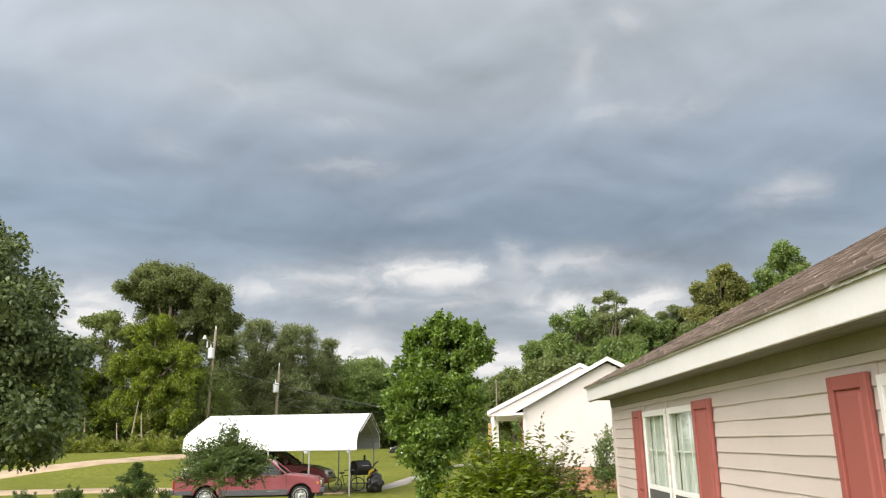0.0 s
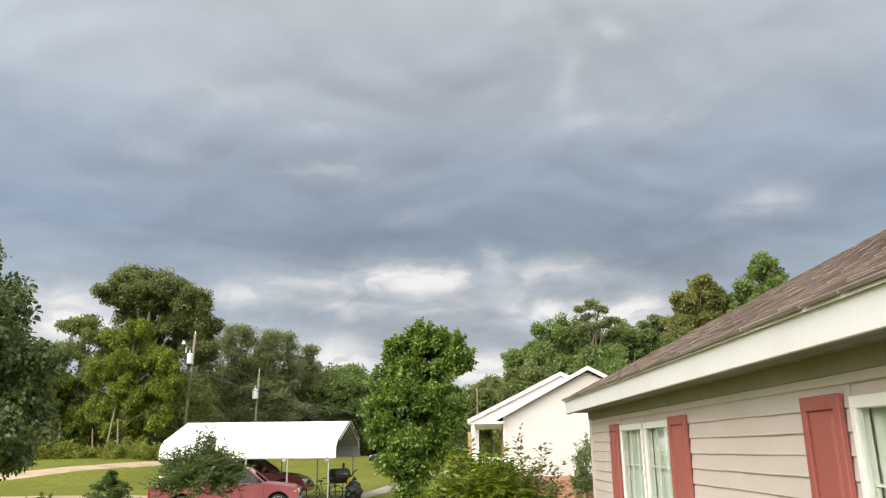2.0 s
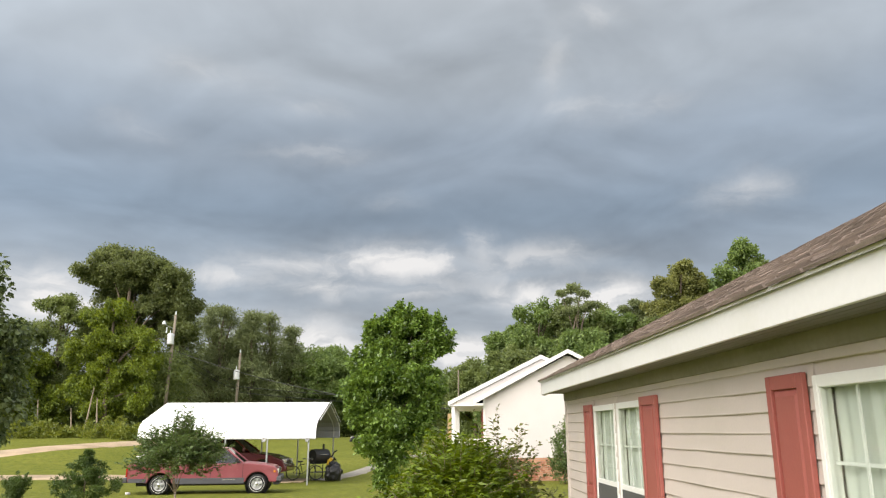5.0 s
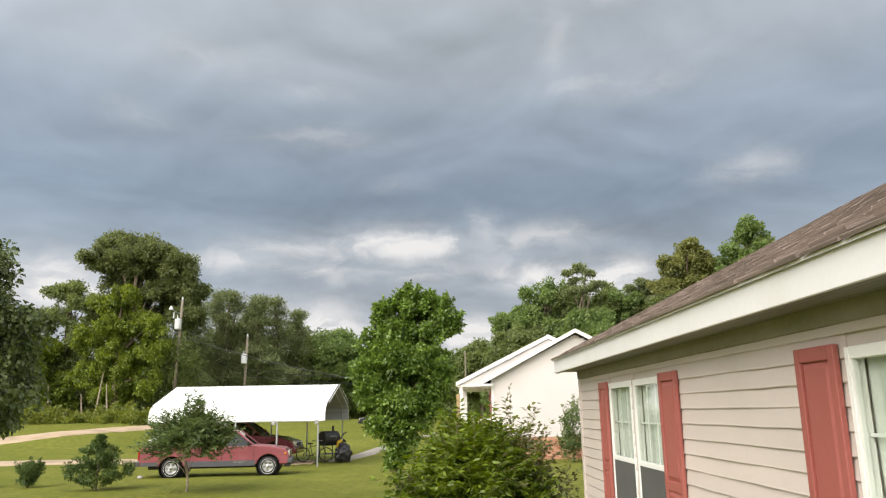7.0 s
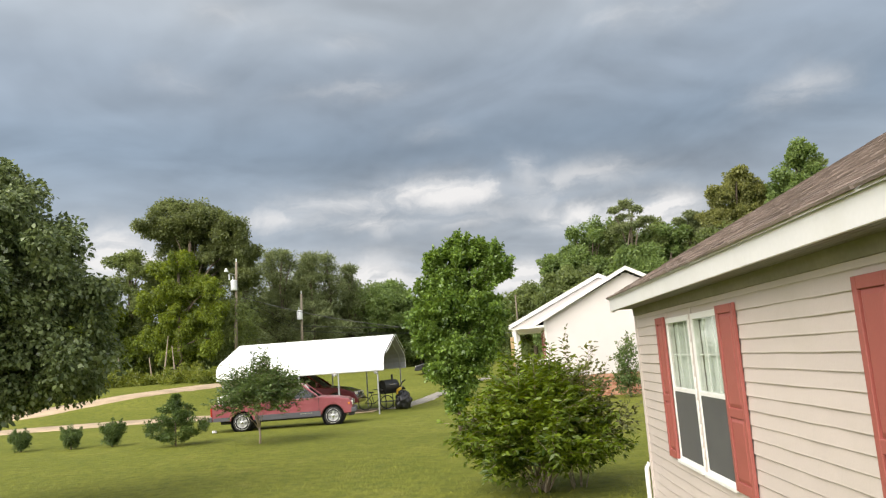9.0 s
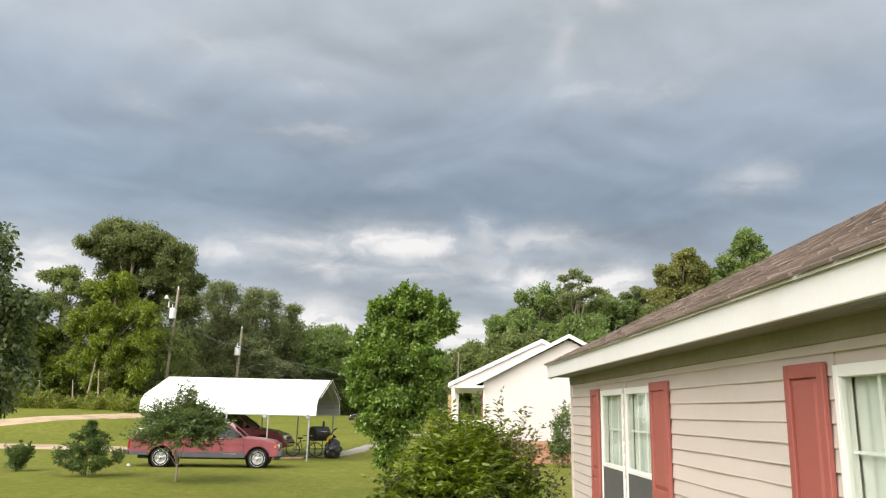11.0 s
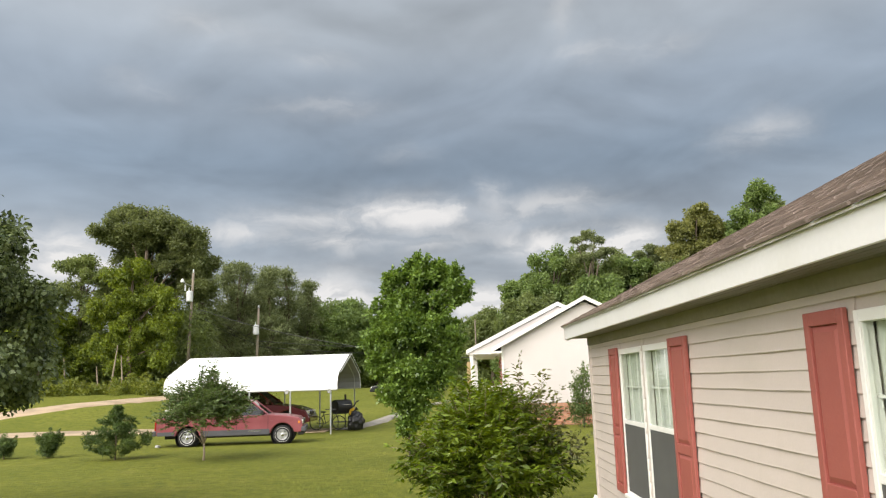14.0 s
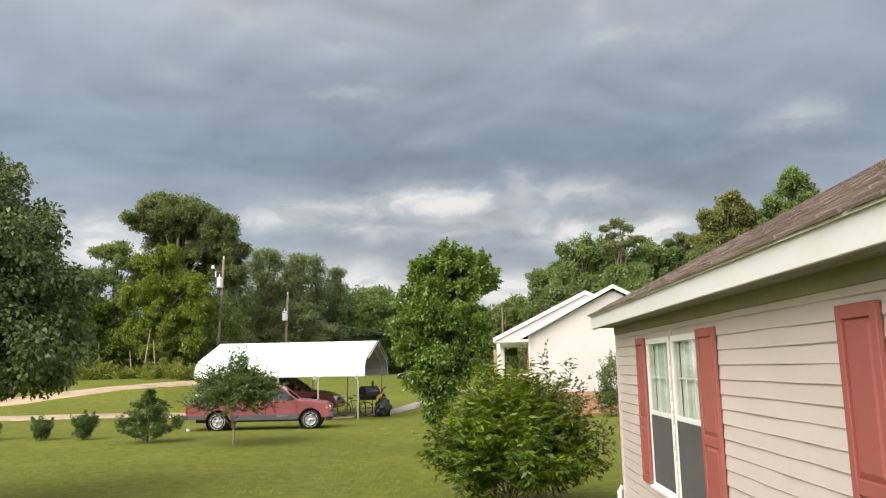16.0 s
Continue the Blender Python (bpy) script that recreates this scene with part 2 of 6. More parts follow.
def grass_mat(name, blades=False):
    ma = bpy.data.materials.new(name)
    ma.use_nodes = True
    nt = ma.node_tree
    N, L = nt.nodes.new, nt.links.new
    b = nt.nodes["Principled BSDF"]
    geo = N("ShaderNodeNewGeometry")

    def noise_at(s, d, r=0.5):
        n = N("ShaderNodeTexNoise")
        n.inputs["Scale"].default_value, n.inputs["Detail"].default_value, n.inputs["Roughness"].default_value = s, d, r
        L(geo.outputs["Position"], n.inputs["Vector"])
        return n.outputs[0]

    def ramp(f, a, ca, c, cc):
        r = N("ShaderNodeValToRGB")
        r.color_ramp.elements[0].position, r.color_ramp.elements[0].color = a, (*ca, 1)
        r.color_ramp.elements[1].position, r.color_ramp.elements[1].color = c, (*cc, 1)
        L(f, r.inputs[0])
        return r.outputs[0]

    def mix(f, a, c):
        n = N("ShaderNodeMix")
        n.data_type = "RGBA"
        L(f, n.inputs[0]), L(a, n.inputs[6])
        if isinstance(c, tuple):
            n.inputs[7].default_value = (*c, 1)
        else:
            L(c, n.inputs[7])
        return n.outputs[2]

    patches = ramp(noise_at(0.22, 5, 0.6), 0.35, GRASS_A, 0.7, GRASS_B)
    tuft = noise_at(3.4, 9, 0.8)
    col = mix(ramp(tuft, 0.42, (0, 0, 0), 0.60, (0.85, 0.85, 0.85)), patches, GRASS_C)
    dry = ramp(noise_at(0.9, 5, 0.65), 0.58, (0, 0, 0), 0.75, (0.55, 0.55, 0.55))
    col = mix(dry, col, GRASS_DRY)
    if blades:
        vr = ramp(geo.outputs["Random Per Island"], 0.0, (0.0, 0.0, 0.0), 1.0, (0.18, 0.18, 0.18))
        col = mix(vr, col, GRASS_B)
    L(col, b.inputs["Base Color"])
    b.inputs["Roughness"].default_value = 0.85
    b.inputs["Specular IOR Level"].default_value = 0.2
    if blades:
        b.inputs["Roughness"].default_value = 0.7
    else:
        bp = N("ShaderNodeBump")
        bp.inputs["Strength"].default_value, bp.inputs["Distance"].default_value = 0.75, 0.05
        L(noise_at(18.0, 7, 0.8), bp.inputs["Height"]), L(bp.outputs[0], b.inputs["Normal"])
    return ma


GRASS_A, GRASS_B, GRASS_C, GRASS_DRY = (0.160, 0.174, 0.022), (0.236, 0.236, 0.036), (0.105, 0.126, 0.017), (0.275, 0.250, 0.062)
GRASS = grass_mat("lawn")
BLADE = grass_mat("grass_blades", True)
DIRT = mat("dirt_road", (0.47, 0.35, 0.235), 0.95, var=0.3, scale=0.8, fine=14, bump=0.5, dirt=((0.16, 0.17, 0.05), 0.35, 1.2))
CONCRETE = mat("concrete", (0.33, 0.30, 0.255), 0.9, var=0.2, scale=1.0, fine=20, bump=0.3)
SIDING = mat("beige_vinyl", (0.555, 0.475, 0.425), 0.45, var=0.06, scale=0.7, fine=60, bump=0.06, rnd=0.03, dirt=((0.36, 0.33, 0.25), 0.25, 0.9))
SHUTTER = mat("red_shutter_vinyl", (0.325, 0.092, 0.074), 0.5, var=0.12, scale=2.0, fine=70, bump=0.12, dirt=((0.36, 0.13, 0.105), 0.3, 1.6))
WHITE = mat("white_vinyl", (0.80, 0.78, 0.74), 0.4, var=0.04, scale=1.5, fine=40, bump=0.04)
FASCIA = mat("white_fascia_metal", (0.72, 0.70, 0.68), 0.42, var=0.05, scale=0.8, fine=30, bump=0.05, dirt=((0.55, 0.52, 0.44), 0.3, 1.1))
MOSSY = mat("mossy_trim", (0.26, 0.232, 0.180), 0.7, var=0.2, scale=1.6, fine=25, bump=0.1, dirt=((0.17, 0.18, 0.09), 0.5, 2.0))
# Base colour set dark to carry the eave's shade; the green dirt is patchy.
SOFFIT_SHADED = mat("shaded_soffit_vinyl", (0.18, 0.165, 0.14), 0.6, var=0.1, scale=1.4, fine=20, bump=0.1, dirt=((0.12, 0.13, 0.07), 0.7, 1.3))
SHINGLE = mat("brown_shingle", (0.262, 0.208, 0.176), 0.95, var=0.40, scale=2.2, fine=150, bump=0.7, rnd=0.15, spec=0.2)
DARK = mat("dark_interior", (0.10, 0.10, 0.09), 0.9, var=0.1)
ROOMWALL = mat("room_wall", (0.55, 0.52, 0.46), 0.9, var=0.05)
CURTAIN = mat("sheer_curtain", (0.57, 0.575, 0.52), 0.9, var=0.08, scale=4, fine=60, bump=0.1)
SCREEN = mat("insect_screen", (0.115, 0.112, 0.106), 0.7, var=0.12, scale=3, fine=200, bump=0.1)
SCREEN.node_tree.nodes["Principled BSDF"].inputs["Alpha"].default_value = 0.74
GLASS = glass_mat("window_glass")
CARGLASS = glass_mat("car_glass", (0.30, 0.34, 0.34), 0.7, 0.09)
NBSIDING = mat("cream_siding", (0.65, 0.595, 0.57), 0.5, var=0.05, scale=0.6, fine=30, bump=0.05)
NBROOF = mat("grey_shingle_roof", (0.13, 0.125, 0.12), 0.95, var=0.3, scale=2.0, fine=25, bump=0.5)
STEELWHITE = mat("white_roof_steel", (0.86, 0.86, 0.85), 0.35, var=0.03, scale=0.6, fine=20, bump=0.04)
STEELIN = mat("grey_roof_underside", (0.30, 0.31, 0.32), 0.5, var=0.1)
GALV = mat("galvanised_steel", (0.42, 0.43, 0.43), 0.4, 0.6, var=0.1, scale=3, fine=50, bump=0.05)
REDPAINT = mat("faded_red_paint", (0.28, 0.072, 0.084), 0.35, var=0.12, scale=1.2, fine=40, bump=0.02, coat=0.3, dirt=((0.36, 0.13, 0.14), 0.45, 1.3))
MAROON = mat("dark_maroon_paint", (0.09, 0.016, 0.02), 0.22, var=0.1, scale=1.5, fine=30, bump=0.0, coat=0.6)
BLACKPAINT = mat("black_paint", (0.02, 0.02, 0.023), 0.3, var=0.1, coat=0.4)
CLADDING = mat("grey_cladding", (0.085, 0.083, 0.092), 0.6, var=0.15, scale=2, fine=40, bump=0.1)
RUBBER = mat("tyre_rubber", (0.025, 0.025, 0.025), 0.85, var=0.2, fine=60, bump=0.3)
ALLOY = mat("alloy_rim", (0.62, 0.62, 0.62), 0.35, 0.7, var=0.1, fine=30, bump=0.05)
CHROME = mat("dull_chrome", (0.6, 0.6, 0.6), 0.25, 0.9, var=0.1)
PLASTIC = mat("black_plastic", (0.02, 0.02, 0.02), 0.55, var=0.15, fine=50, bump=0.1)
LAMPGLASS = mat("headlight_lens", (0.75, 0.72, 0.66), 0.15, var=0.05, bump=0)
TAIL = mat("tail_light_lens", (0.35, 0.03, 0.02), 0.2, var=0.05, bump=0)
AMBER = mat("amber_lens", (0.7, 0.25, 0.04), 0.2, var=0.05, bump=0)
YELLOW = mat("yellow_plastic", (0.72, 0.46, 0.03), 0.45, var=0.1)
BAG = mat("black_bin_bag", (0.018, 0.018, 0.02), 0.28, var=0.2, fine=25, bump=0.9)
CLOTH = mat("white_sheet", (0.62, 0.6, 0.58), 0.85, var=0.15, fine=20, bump=0.3)
GREYJUNK = mat("grey_sheet", (0.22, 0.22, 0.24), 0.7, var=0.25, fine=20, bump=0.3)
POLEWOOD = mat("weathered_pole", (0.24, 0.20, 0.15), 0.9, var=0.25, scale=1.5, fine=25, bump=0.5)
LUMBER = mat("yellow_lumber", (0.42, 0.29, 0.14), 0.8, var=0.15, scale=2, fine=30, bump=0.3)
CABLE = mat("black_cable", (0.03, 0.03, 0.03), 0.6, var=0.1)
TANK = mat("light_grey_tank", (0.68, 0.69, 0.70), 0.4, var=0.06)
BARK = mat("bark", (0.15, 0.115, 0.085), 0.95, var=0.35, scale=2.5, fine=22, bump=0.9)
PALEBARK = mat("pale_bark", (0.34, 0.27, 0.20), 0.85, var=0.25, scale=3, fine=30, bump=0.5)
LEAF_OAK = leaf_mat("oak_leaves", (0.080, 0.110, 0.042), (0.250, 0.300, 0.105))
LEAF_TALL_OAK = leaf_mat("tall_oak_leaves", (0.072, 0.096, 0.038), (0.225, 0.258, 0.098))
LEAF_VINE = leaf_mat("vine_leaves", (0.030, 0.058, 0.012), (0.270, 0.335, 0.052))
LEAF_PINE = leaf_mat("pine_needles", (0.115, 0.145, 0.068), (0.290, 0.330, 0.150), 0.35)
LEAF_GOLD = leaf_mat("olive_gold_leaves", (0.118, 0.136, 0.046), (0.310, 0.318, 0.112))
LEAF_BRIGHT = leaf_mat("bright_leaves", (0.082, 0.132, 0.046), (0.255, 0.335, 0.110))
LEAF_PEAR = leaf_mat("pear_leaves", (0.022, 0.044, 0.017), (0.235, 0.285, 0.120), 0.25, 0.32)
LEAF_MAPLE = leaf_mat("maple_leaves", (0.026, 0.068, 0.013), (0.235, 0.340, 0.072), 0.32, 0.3)
LEAF_BUSH = leaf_mat("bush_leaves", (0.018, 0.046, 0.006), (0.205, 0.275, 0.026), 0.32, 0.35)
LEAF_TIPS = leaf_mat("reddish_shoot_leaves", (0.060, 0.062, 0.022), (0.190, 0.200, 0.060), 0.3, 0.4)
LEAF_MYRTLE = leaf_mat("myrtle_leaves", (0.040, 0.074, 0.026), (0.165, 0.225, 0.070), 0.35)
LEAF_CEDAR = leaf_mat("cedar_sprays", (0.036, 0.070, 0.020), (0.130, 0.185, 0.046), 0.25)
WEED = leaf_mat("weeds", (0.085, 0.125, 0.022), (0.250, 0.275, 0.060))


def brick_mat():
    ma = bpy.data.materials.new("red_brick")
    ma.use_nodes = True
    nt = ma.node_tree
    N, L = nt.nodes.new, nt.links.new
    b = nt.nodes["Principled BSDF"]
    geo = N("ShaderNodeNewGeometry")
    n = N("ShaderNodeTexNoise")
    n.inputs["Scale"].default_value, n.inputs["Detail"].default_value = 5, 5
    L(geo.outputs["Position"], n.inputs["Vector"])
    r = N("ShaderNodeValToRGB")
    r.color_ramp.elements[0].color, r.color_ramp.elements[1].color = (0.34, 0.135, 0.075, 1), (0.60, 0.33, 0.21, 1)
    r.color_ramp.elements[0].position, r.color_ramp.elements[1].position = 0.3, 0.8
    a = N("ShaderNodeMath")
    a.operation = "MULTIPLY_ADD"
    L(geo.outputs["Random Per Island"], a.inputs[0])
    a.inputs[1].default_value = 0.5
    s = N("ShaderNodeMath")
    s.inputs[1].default_value = -0.2
    L(n.outputs[0], s.inputs[0]), L(s.outputs[0], a.inputs[2])
    L(a.outputs[0], r.inputs[0]), L(r.outputs[0], b.inputs["Base Color"])
    b.inputs["Roughness"].default_value = 0.9
    return ma


BRICK = brick_mat()
MORTAR = mat("mortar", (0.46, 0.42, 0.37), 0.95, var=0.15)


# ---- shaping ----
class Shape:
    """Gathers vertices and faces of one mesh."""

    def __init__(self):
        self.v, self.f = [], []

    def add(self, verts, faces):
        o = len(self.v)
        self.v += [tuple(p) for p in verts]
        self.f += [tuple(i + o for i in q) for q in faces]
        return self

    def box(self, a, b, m=None):
        (x0, y0, z0), (x1, y1, z1) = a, b
        vs = [Vector(p) for p in ((x0, y0, z0), (x1, y0, z0), (x1, y1, z0), (x0, y1, z0), (x0, y0, z1), (x1, y0, z1), (x1, y1, z1), (x0, y1, z1))]
        if m:
            vs = [m @ p for p in vs]
        return self.add(vs, [(3, 2, 1, 0), (4, 5, 6, 7), (0, 1, 5, 4), (1, 2, 6, 5), (2, 3, 7, 6), (3, 0, 4, 7)])

    def tube(self, pts, radii, n=8, caps=True):
        pts = [Vector(p) for p in pts]
        if isinstance(radii, (int, float)):
            radii = [radii] * len(pts)
        rings, vs = [], []
        for i, p in enumerate(pts):
            d = (pts[min(i + 1, len(pts) - 1)] - pts[max(i - 1, 0)]).normalized()
            up = Vector((0, 0, 1)) if abs(d.z) < 0.9 else Vector((0, 1, 0))
            s = d.cross(up).normalized()
            t = s.cross(d)
            rings.append(range(len(vs), len(vs) + n))
            vs += [p + (s * math.cos(k * math.tau / n) + t * math.sin(k * math.tau / n)) * radii[i] for k in range(n)]
        fs = []
        for a, b in zip(rings, rings[1:]):
            fs += [(a[k], a[(k + 1) % n], b[(k + 1) % n], b[k]) for k in range(n)]
        if caps:
            fs += [tuple(reversed(rings[0])), tuple(rings[-1])]
        return self.add(vs, fs)

    def prism(self, profile, y0, y1, swap=None):
        """A closed outline in (x, z), drawn out from y0 to y1. swap turns (x, y, z) into another order of axes."""
        n = len(profile)
        vs = [(x, y0, z) for x, z in profile] + [(x, y1, z) for x, z in profile]
        if swap:
            vs = [swap(*p) for p in vs]
        fs = [tuple(range(n)), tuple(range(2 * n - 1, n - 1, -1))]
        fs += [(i + n, (i + 1) % n + n, (i + 1) % n, i) for i in range(n)]
        return self.add(vs, fs)

    def spin(self, profile, centre, axis="y", n=24):
        """Turns an outline of (radius, offset) round an axis through centre."""
        vs, fs, k = [], [], len(profile)
        for i in range(n):
            a = i * math.tau / n
            for r, h in profile:
                p = {"y": (r * math.cos(a), h, r * math.sin(a)), "z": (r * math.cos(a), r * math.sin(a), h), "x": (h, r * math.cos(a), r * math.sin(a))}[axis]
                vs.append([p[j] + centre[j] for j in range(3)])
        for i in range(n):
            j = (i + 1) % n
            fs += [(i * k + q, i * k + q + 1, j * k + q + 1, j * k + q) for q in range(k - 1)]
        return self.add(vs, fs)


def finish(name, shape, material, bevel=0.0, smooth=False):
    me = bpy.data.meshes.new(name)
    me.from_pydata(shape.v, [], shape.f)
    bm = bmesh.new()
    bm.from_mesh(me)
    bmesh.ops.recalc_face_normals(bm, faces=bm.faces)
    if bevel:
        edges = [e for e in bm.edges if len(e.link_faces) == 2 and e.calc_face_angle(0) > 0.5]
        bmesh.ops.bevel(bm, geom=edges, offset=bevel, segments=2, affect="EDGES", profile=0.5, clamp_overlap=True)
    bm.to_mesh(me)
    bm.free()
    if smooth:
        me.shade_smooth()
    me.materials.append(material)
    return me


def part(name, shape, material, parent, label="", bevel=0.0, smooth=False, m=None):
    ob = new(name, finish(name, shape, material, bevel, smooth))
    ob.parent = parent
    if m:
        ob.matrix_basis = m
    return tagged(ob, label)


def thing(name, label, category, group="", m=None, kind=""):
    ob = new(name)
    ob.empty_display_size = 0.1
    if m:
        ob.matrix_basis = m
    return tagged(ob, label, category, group, kind)


def solid(name, shape, material, label, category, bevel=0.0, smooth=False, kind="", group=""):
    return tagged(new(name, finish(name, shape, material, bevel, smooth)), label, category, group, kind)


def fast_mesh(name, verts, faces, material):
    """A mesh from arrays: verts (n, 3), faces (m, 4)."""
    me = bpy.data.meshes.new(name)
    me.vertices.add(len(verts))
    me.vertices.foreach_set("co", np.asarray(verts, dtype=np.float32).ravel())
    k = faces.shape[1]
    me.loops.add(faces.size)
    me.loops.foreach_set("vertex_index", faces.astype(np.int32).ravel())
    me.polygons.add(len(faces))
    me.polygons.foreach_set("loop_start", np.arange(0, faces.size, k, dtype=np.int32))
    me.polygons.foreach_set("loop_total", np.full(len(faces), k, dtype=np.int32))
    me.update(calc_edges=True)
    me.materials.append(material)
    return me


def ground_z(x, y):
    """The lawn is level near the houses and climbs gently to the woods."""
    t = np.clip((y - 34.0) / 36.0, 0, 1)
    a, b = np.clip((-16.0 - x) / 10.0, 0, 1), np.clip((y - 35.0) / 11.0, 0, 1)
    return RISE * t * t * (3 - 2 * t) + BANK * a * a * (3 - 2 * a) * b * b * (3 - 2 * b)


RISE, BANK = 1.5, 0.85


# ---- ground ----
def build_ground():
    xs = np.concatenate([-np.geomspace(1500, 70, 12), np.linspace(-62, 50, 57), np.geomspace(60, 1500, 12)])
    ys = np.concatenate([[-1500, -500, -150, -60, -25], np.linspace(-15, 80, 72), np.geomspace(90, 3000, 12)])
    X, Y = np.meshgrid(xs, ys, indexing="ij")
    Z = ground_z(X, Y) + 0.05 * np.sin(X * 0.31 + 1.0) * np.sin(Y * 0.23) * (Y > 14) * np.clip((Y - 14) / 10, 0, 1)
    Z = Z - 0.05
    nx, ny = X.shape
    i, j = np.meshgrid(np.arange(nx - 1), np.arange(ny - 1), indexing="ij")
    a = (i * ny + j).ravel()
    me = fast_mesh("ground", np.stack([X.ravel(), Y.ravel(), Z.ravel()], 1), np.stack([a, a + ny, a + ny + 1, a + 1], 1), GRASS)
    me.shade_smooth()
    tagged(new("ground", me), "mown green lawn with yellowish dry patches", "lawn", kind="structure")


def strip(name, pts, widths, material, label, category, lift=0.03, seed=1):
    """A track laid on the ground along pts, with ragged edges."""
    rng = np.random.default_rng(seed)
    fine, wid = [], []
    for (p, q), (wa, wb) in zip(zip(pts, pts[1:]), zip(widths, widths[1:])):
        n = max(2, int(math.dist(p, q) / 0.6))
        for k in range(n):
            t = k / n
            fine.append((p[0] + (q[0] - p[0]) * t, p[1] + (q[1] - p[1]) * t))
            wid.append(wa + (wb - wa) * t)
    fine = np.array(fine)
    d = np.gradient(fine, axis=0)
    d /= np.linalg.norm(d, axis=1)[:, None]
    s = np.stack([-d[:, 1], d[:, 0]], 1)
    w = np.array(wid)[:, None]
    rows = []
    for k in (-1, -0.9, 0, 0.9, 1):
        jit = rng.normal(0, 0.12, (len(fine), 1)) if abs(k) == 1 else 0
        p = fine + s * (w / 2) * k + s * jit
        base = 0.05 * np.sin(p[:, 0] * 0.31 + 1.0) * np.sin(p[:, 1] * 0.23) * np.clip((p[:, 1] - 14) / 10, 0, 1)
        z = ground_z(p[:, 0], p[:, 1]) + base - 0.05 + (lift if abs(k) < 1 else -0.04)
        rows.append(np.column_stack([p, z]))
    V = np.stack(rows, 1)
    n, k = V.shape[:2]
    i, j = np.meshgrid(np.arange(n - 1), np.arange(k - 1), indexing="ij")
    a = (i * k + j).ravel()
    me = fast_mesh(name, V.reshape(-1, 3), np.stack([a, a + k, a + k + 1, a + 1], 1), material)
    me.shade_smooth()
    tagged(new(name, me), label, category, kind="structure")


build_ground()
strip("road", [(-75, 20), (-52, 30.0), (-38, 37.0), (-29.6, 40.9), (-26.8, 43.6), (-24.9, 46.6), (-23.4, 50.8), (-21.0, 56.0)], [3.4, 3.3, 3.0, 2.7, 2.4, 2.2, 1.8, 1.2], DIRT, "pale dirt lane curving up to the woods", "road")
strip("driveway", [(-70, 24), (-45, 32.0), (-27, 35.0), (-18, 35.4), (-12, 34.6), (-7.2, 34.6)], [3.4, 3.4, 3.3, 3.0, 2.6, 2.4], DIRT, "pale dirt driveway crossing the lawn", "driveway", seed=2)
strip("path", [(-7.2, 34.6), (-6.4, 38.0), (-5.8, 42.0), (-4.6, 47.0), (-3.0, 52.0)], [1.0, 1.0, 0.9, 0.8, 0.8], CONCRETE, "worn concrete path leading off across the lawn", "path", seed=3)


def grass_blades():
    rng = np.random.default_rng(5)
    n = 75000
    y = 8.5 + 22 * rng.random(n) ** 1.5
    x = (rng.random(n) - 0.5) * (1.55 * y + 4) - 0.13 * y * 1.2
    keep = ~((x > 0.9) & (y < 10.7))
    x, y = x[keep], y[keep]
    n = len(x)
    z = ground_z(x, y) + 0.05 * np.sin(x * 0.31 + 1.0) * np.sin(y * 0.23) * np.clip((y - 14) / 10, 0, 1) - 0.052
    a = rng.uniform(-1.0, 1.0, n)      # combed one way by the mower
    h = 0.012 + 0.025 * rng.random(n) ** 2
    w = 0.007 + 0.009 * rng.random(n)
    c, s = np.cos(a) * w, np.sin(a) * w
    lean = np.stack([-np.sin(a), np.cos(a)], 1) * rng.uniform(0.035, 0.075, (n, 1))
    V = np.stack([np.stack([x - c, y - s, z], 1), np.stack([x + c, y + s, z], 1), np.stack([x + lean[:, 0], y + lean[:, 1], z + h], 1)], 1)
    me = fast_mesh("grass", V.reshape(-1, 3), np.arange(3 * n).reshape(-1, 3), BLADE)
    tagged(new("grass", me), "short mown grass blades of the lawn", "grass", kind="stuff")


grass_blades()

# ---- the beige house beside the camera ----
WX, EAVE_X, Y0, Y1 = 1.562, 1.262, -5.0, 9.24
EAVE_Z, FASCIA_H, PITCH = 2.553, 0.160, 0.495
RIDGE_X = 6.4
HOUSE_AT = pose(0.174, 0.603, 0, 0, 0, 4.17)
HOUSE_X1 = 2 * RIDGE_X - EAVE_X - 0.3
house = thing("house", "single-storey house with beige vinyl siding, red shutters and brown shingle roof", "house", m=HOUSE_AT)
WIN_Z0, WIN_Z1 = 0.875, 2.36
WINDOWS = [(5.94, 6.77), (6.85, 7.70), (2.37, 3.20), (1.42, 2.25)]


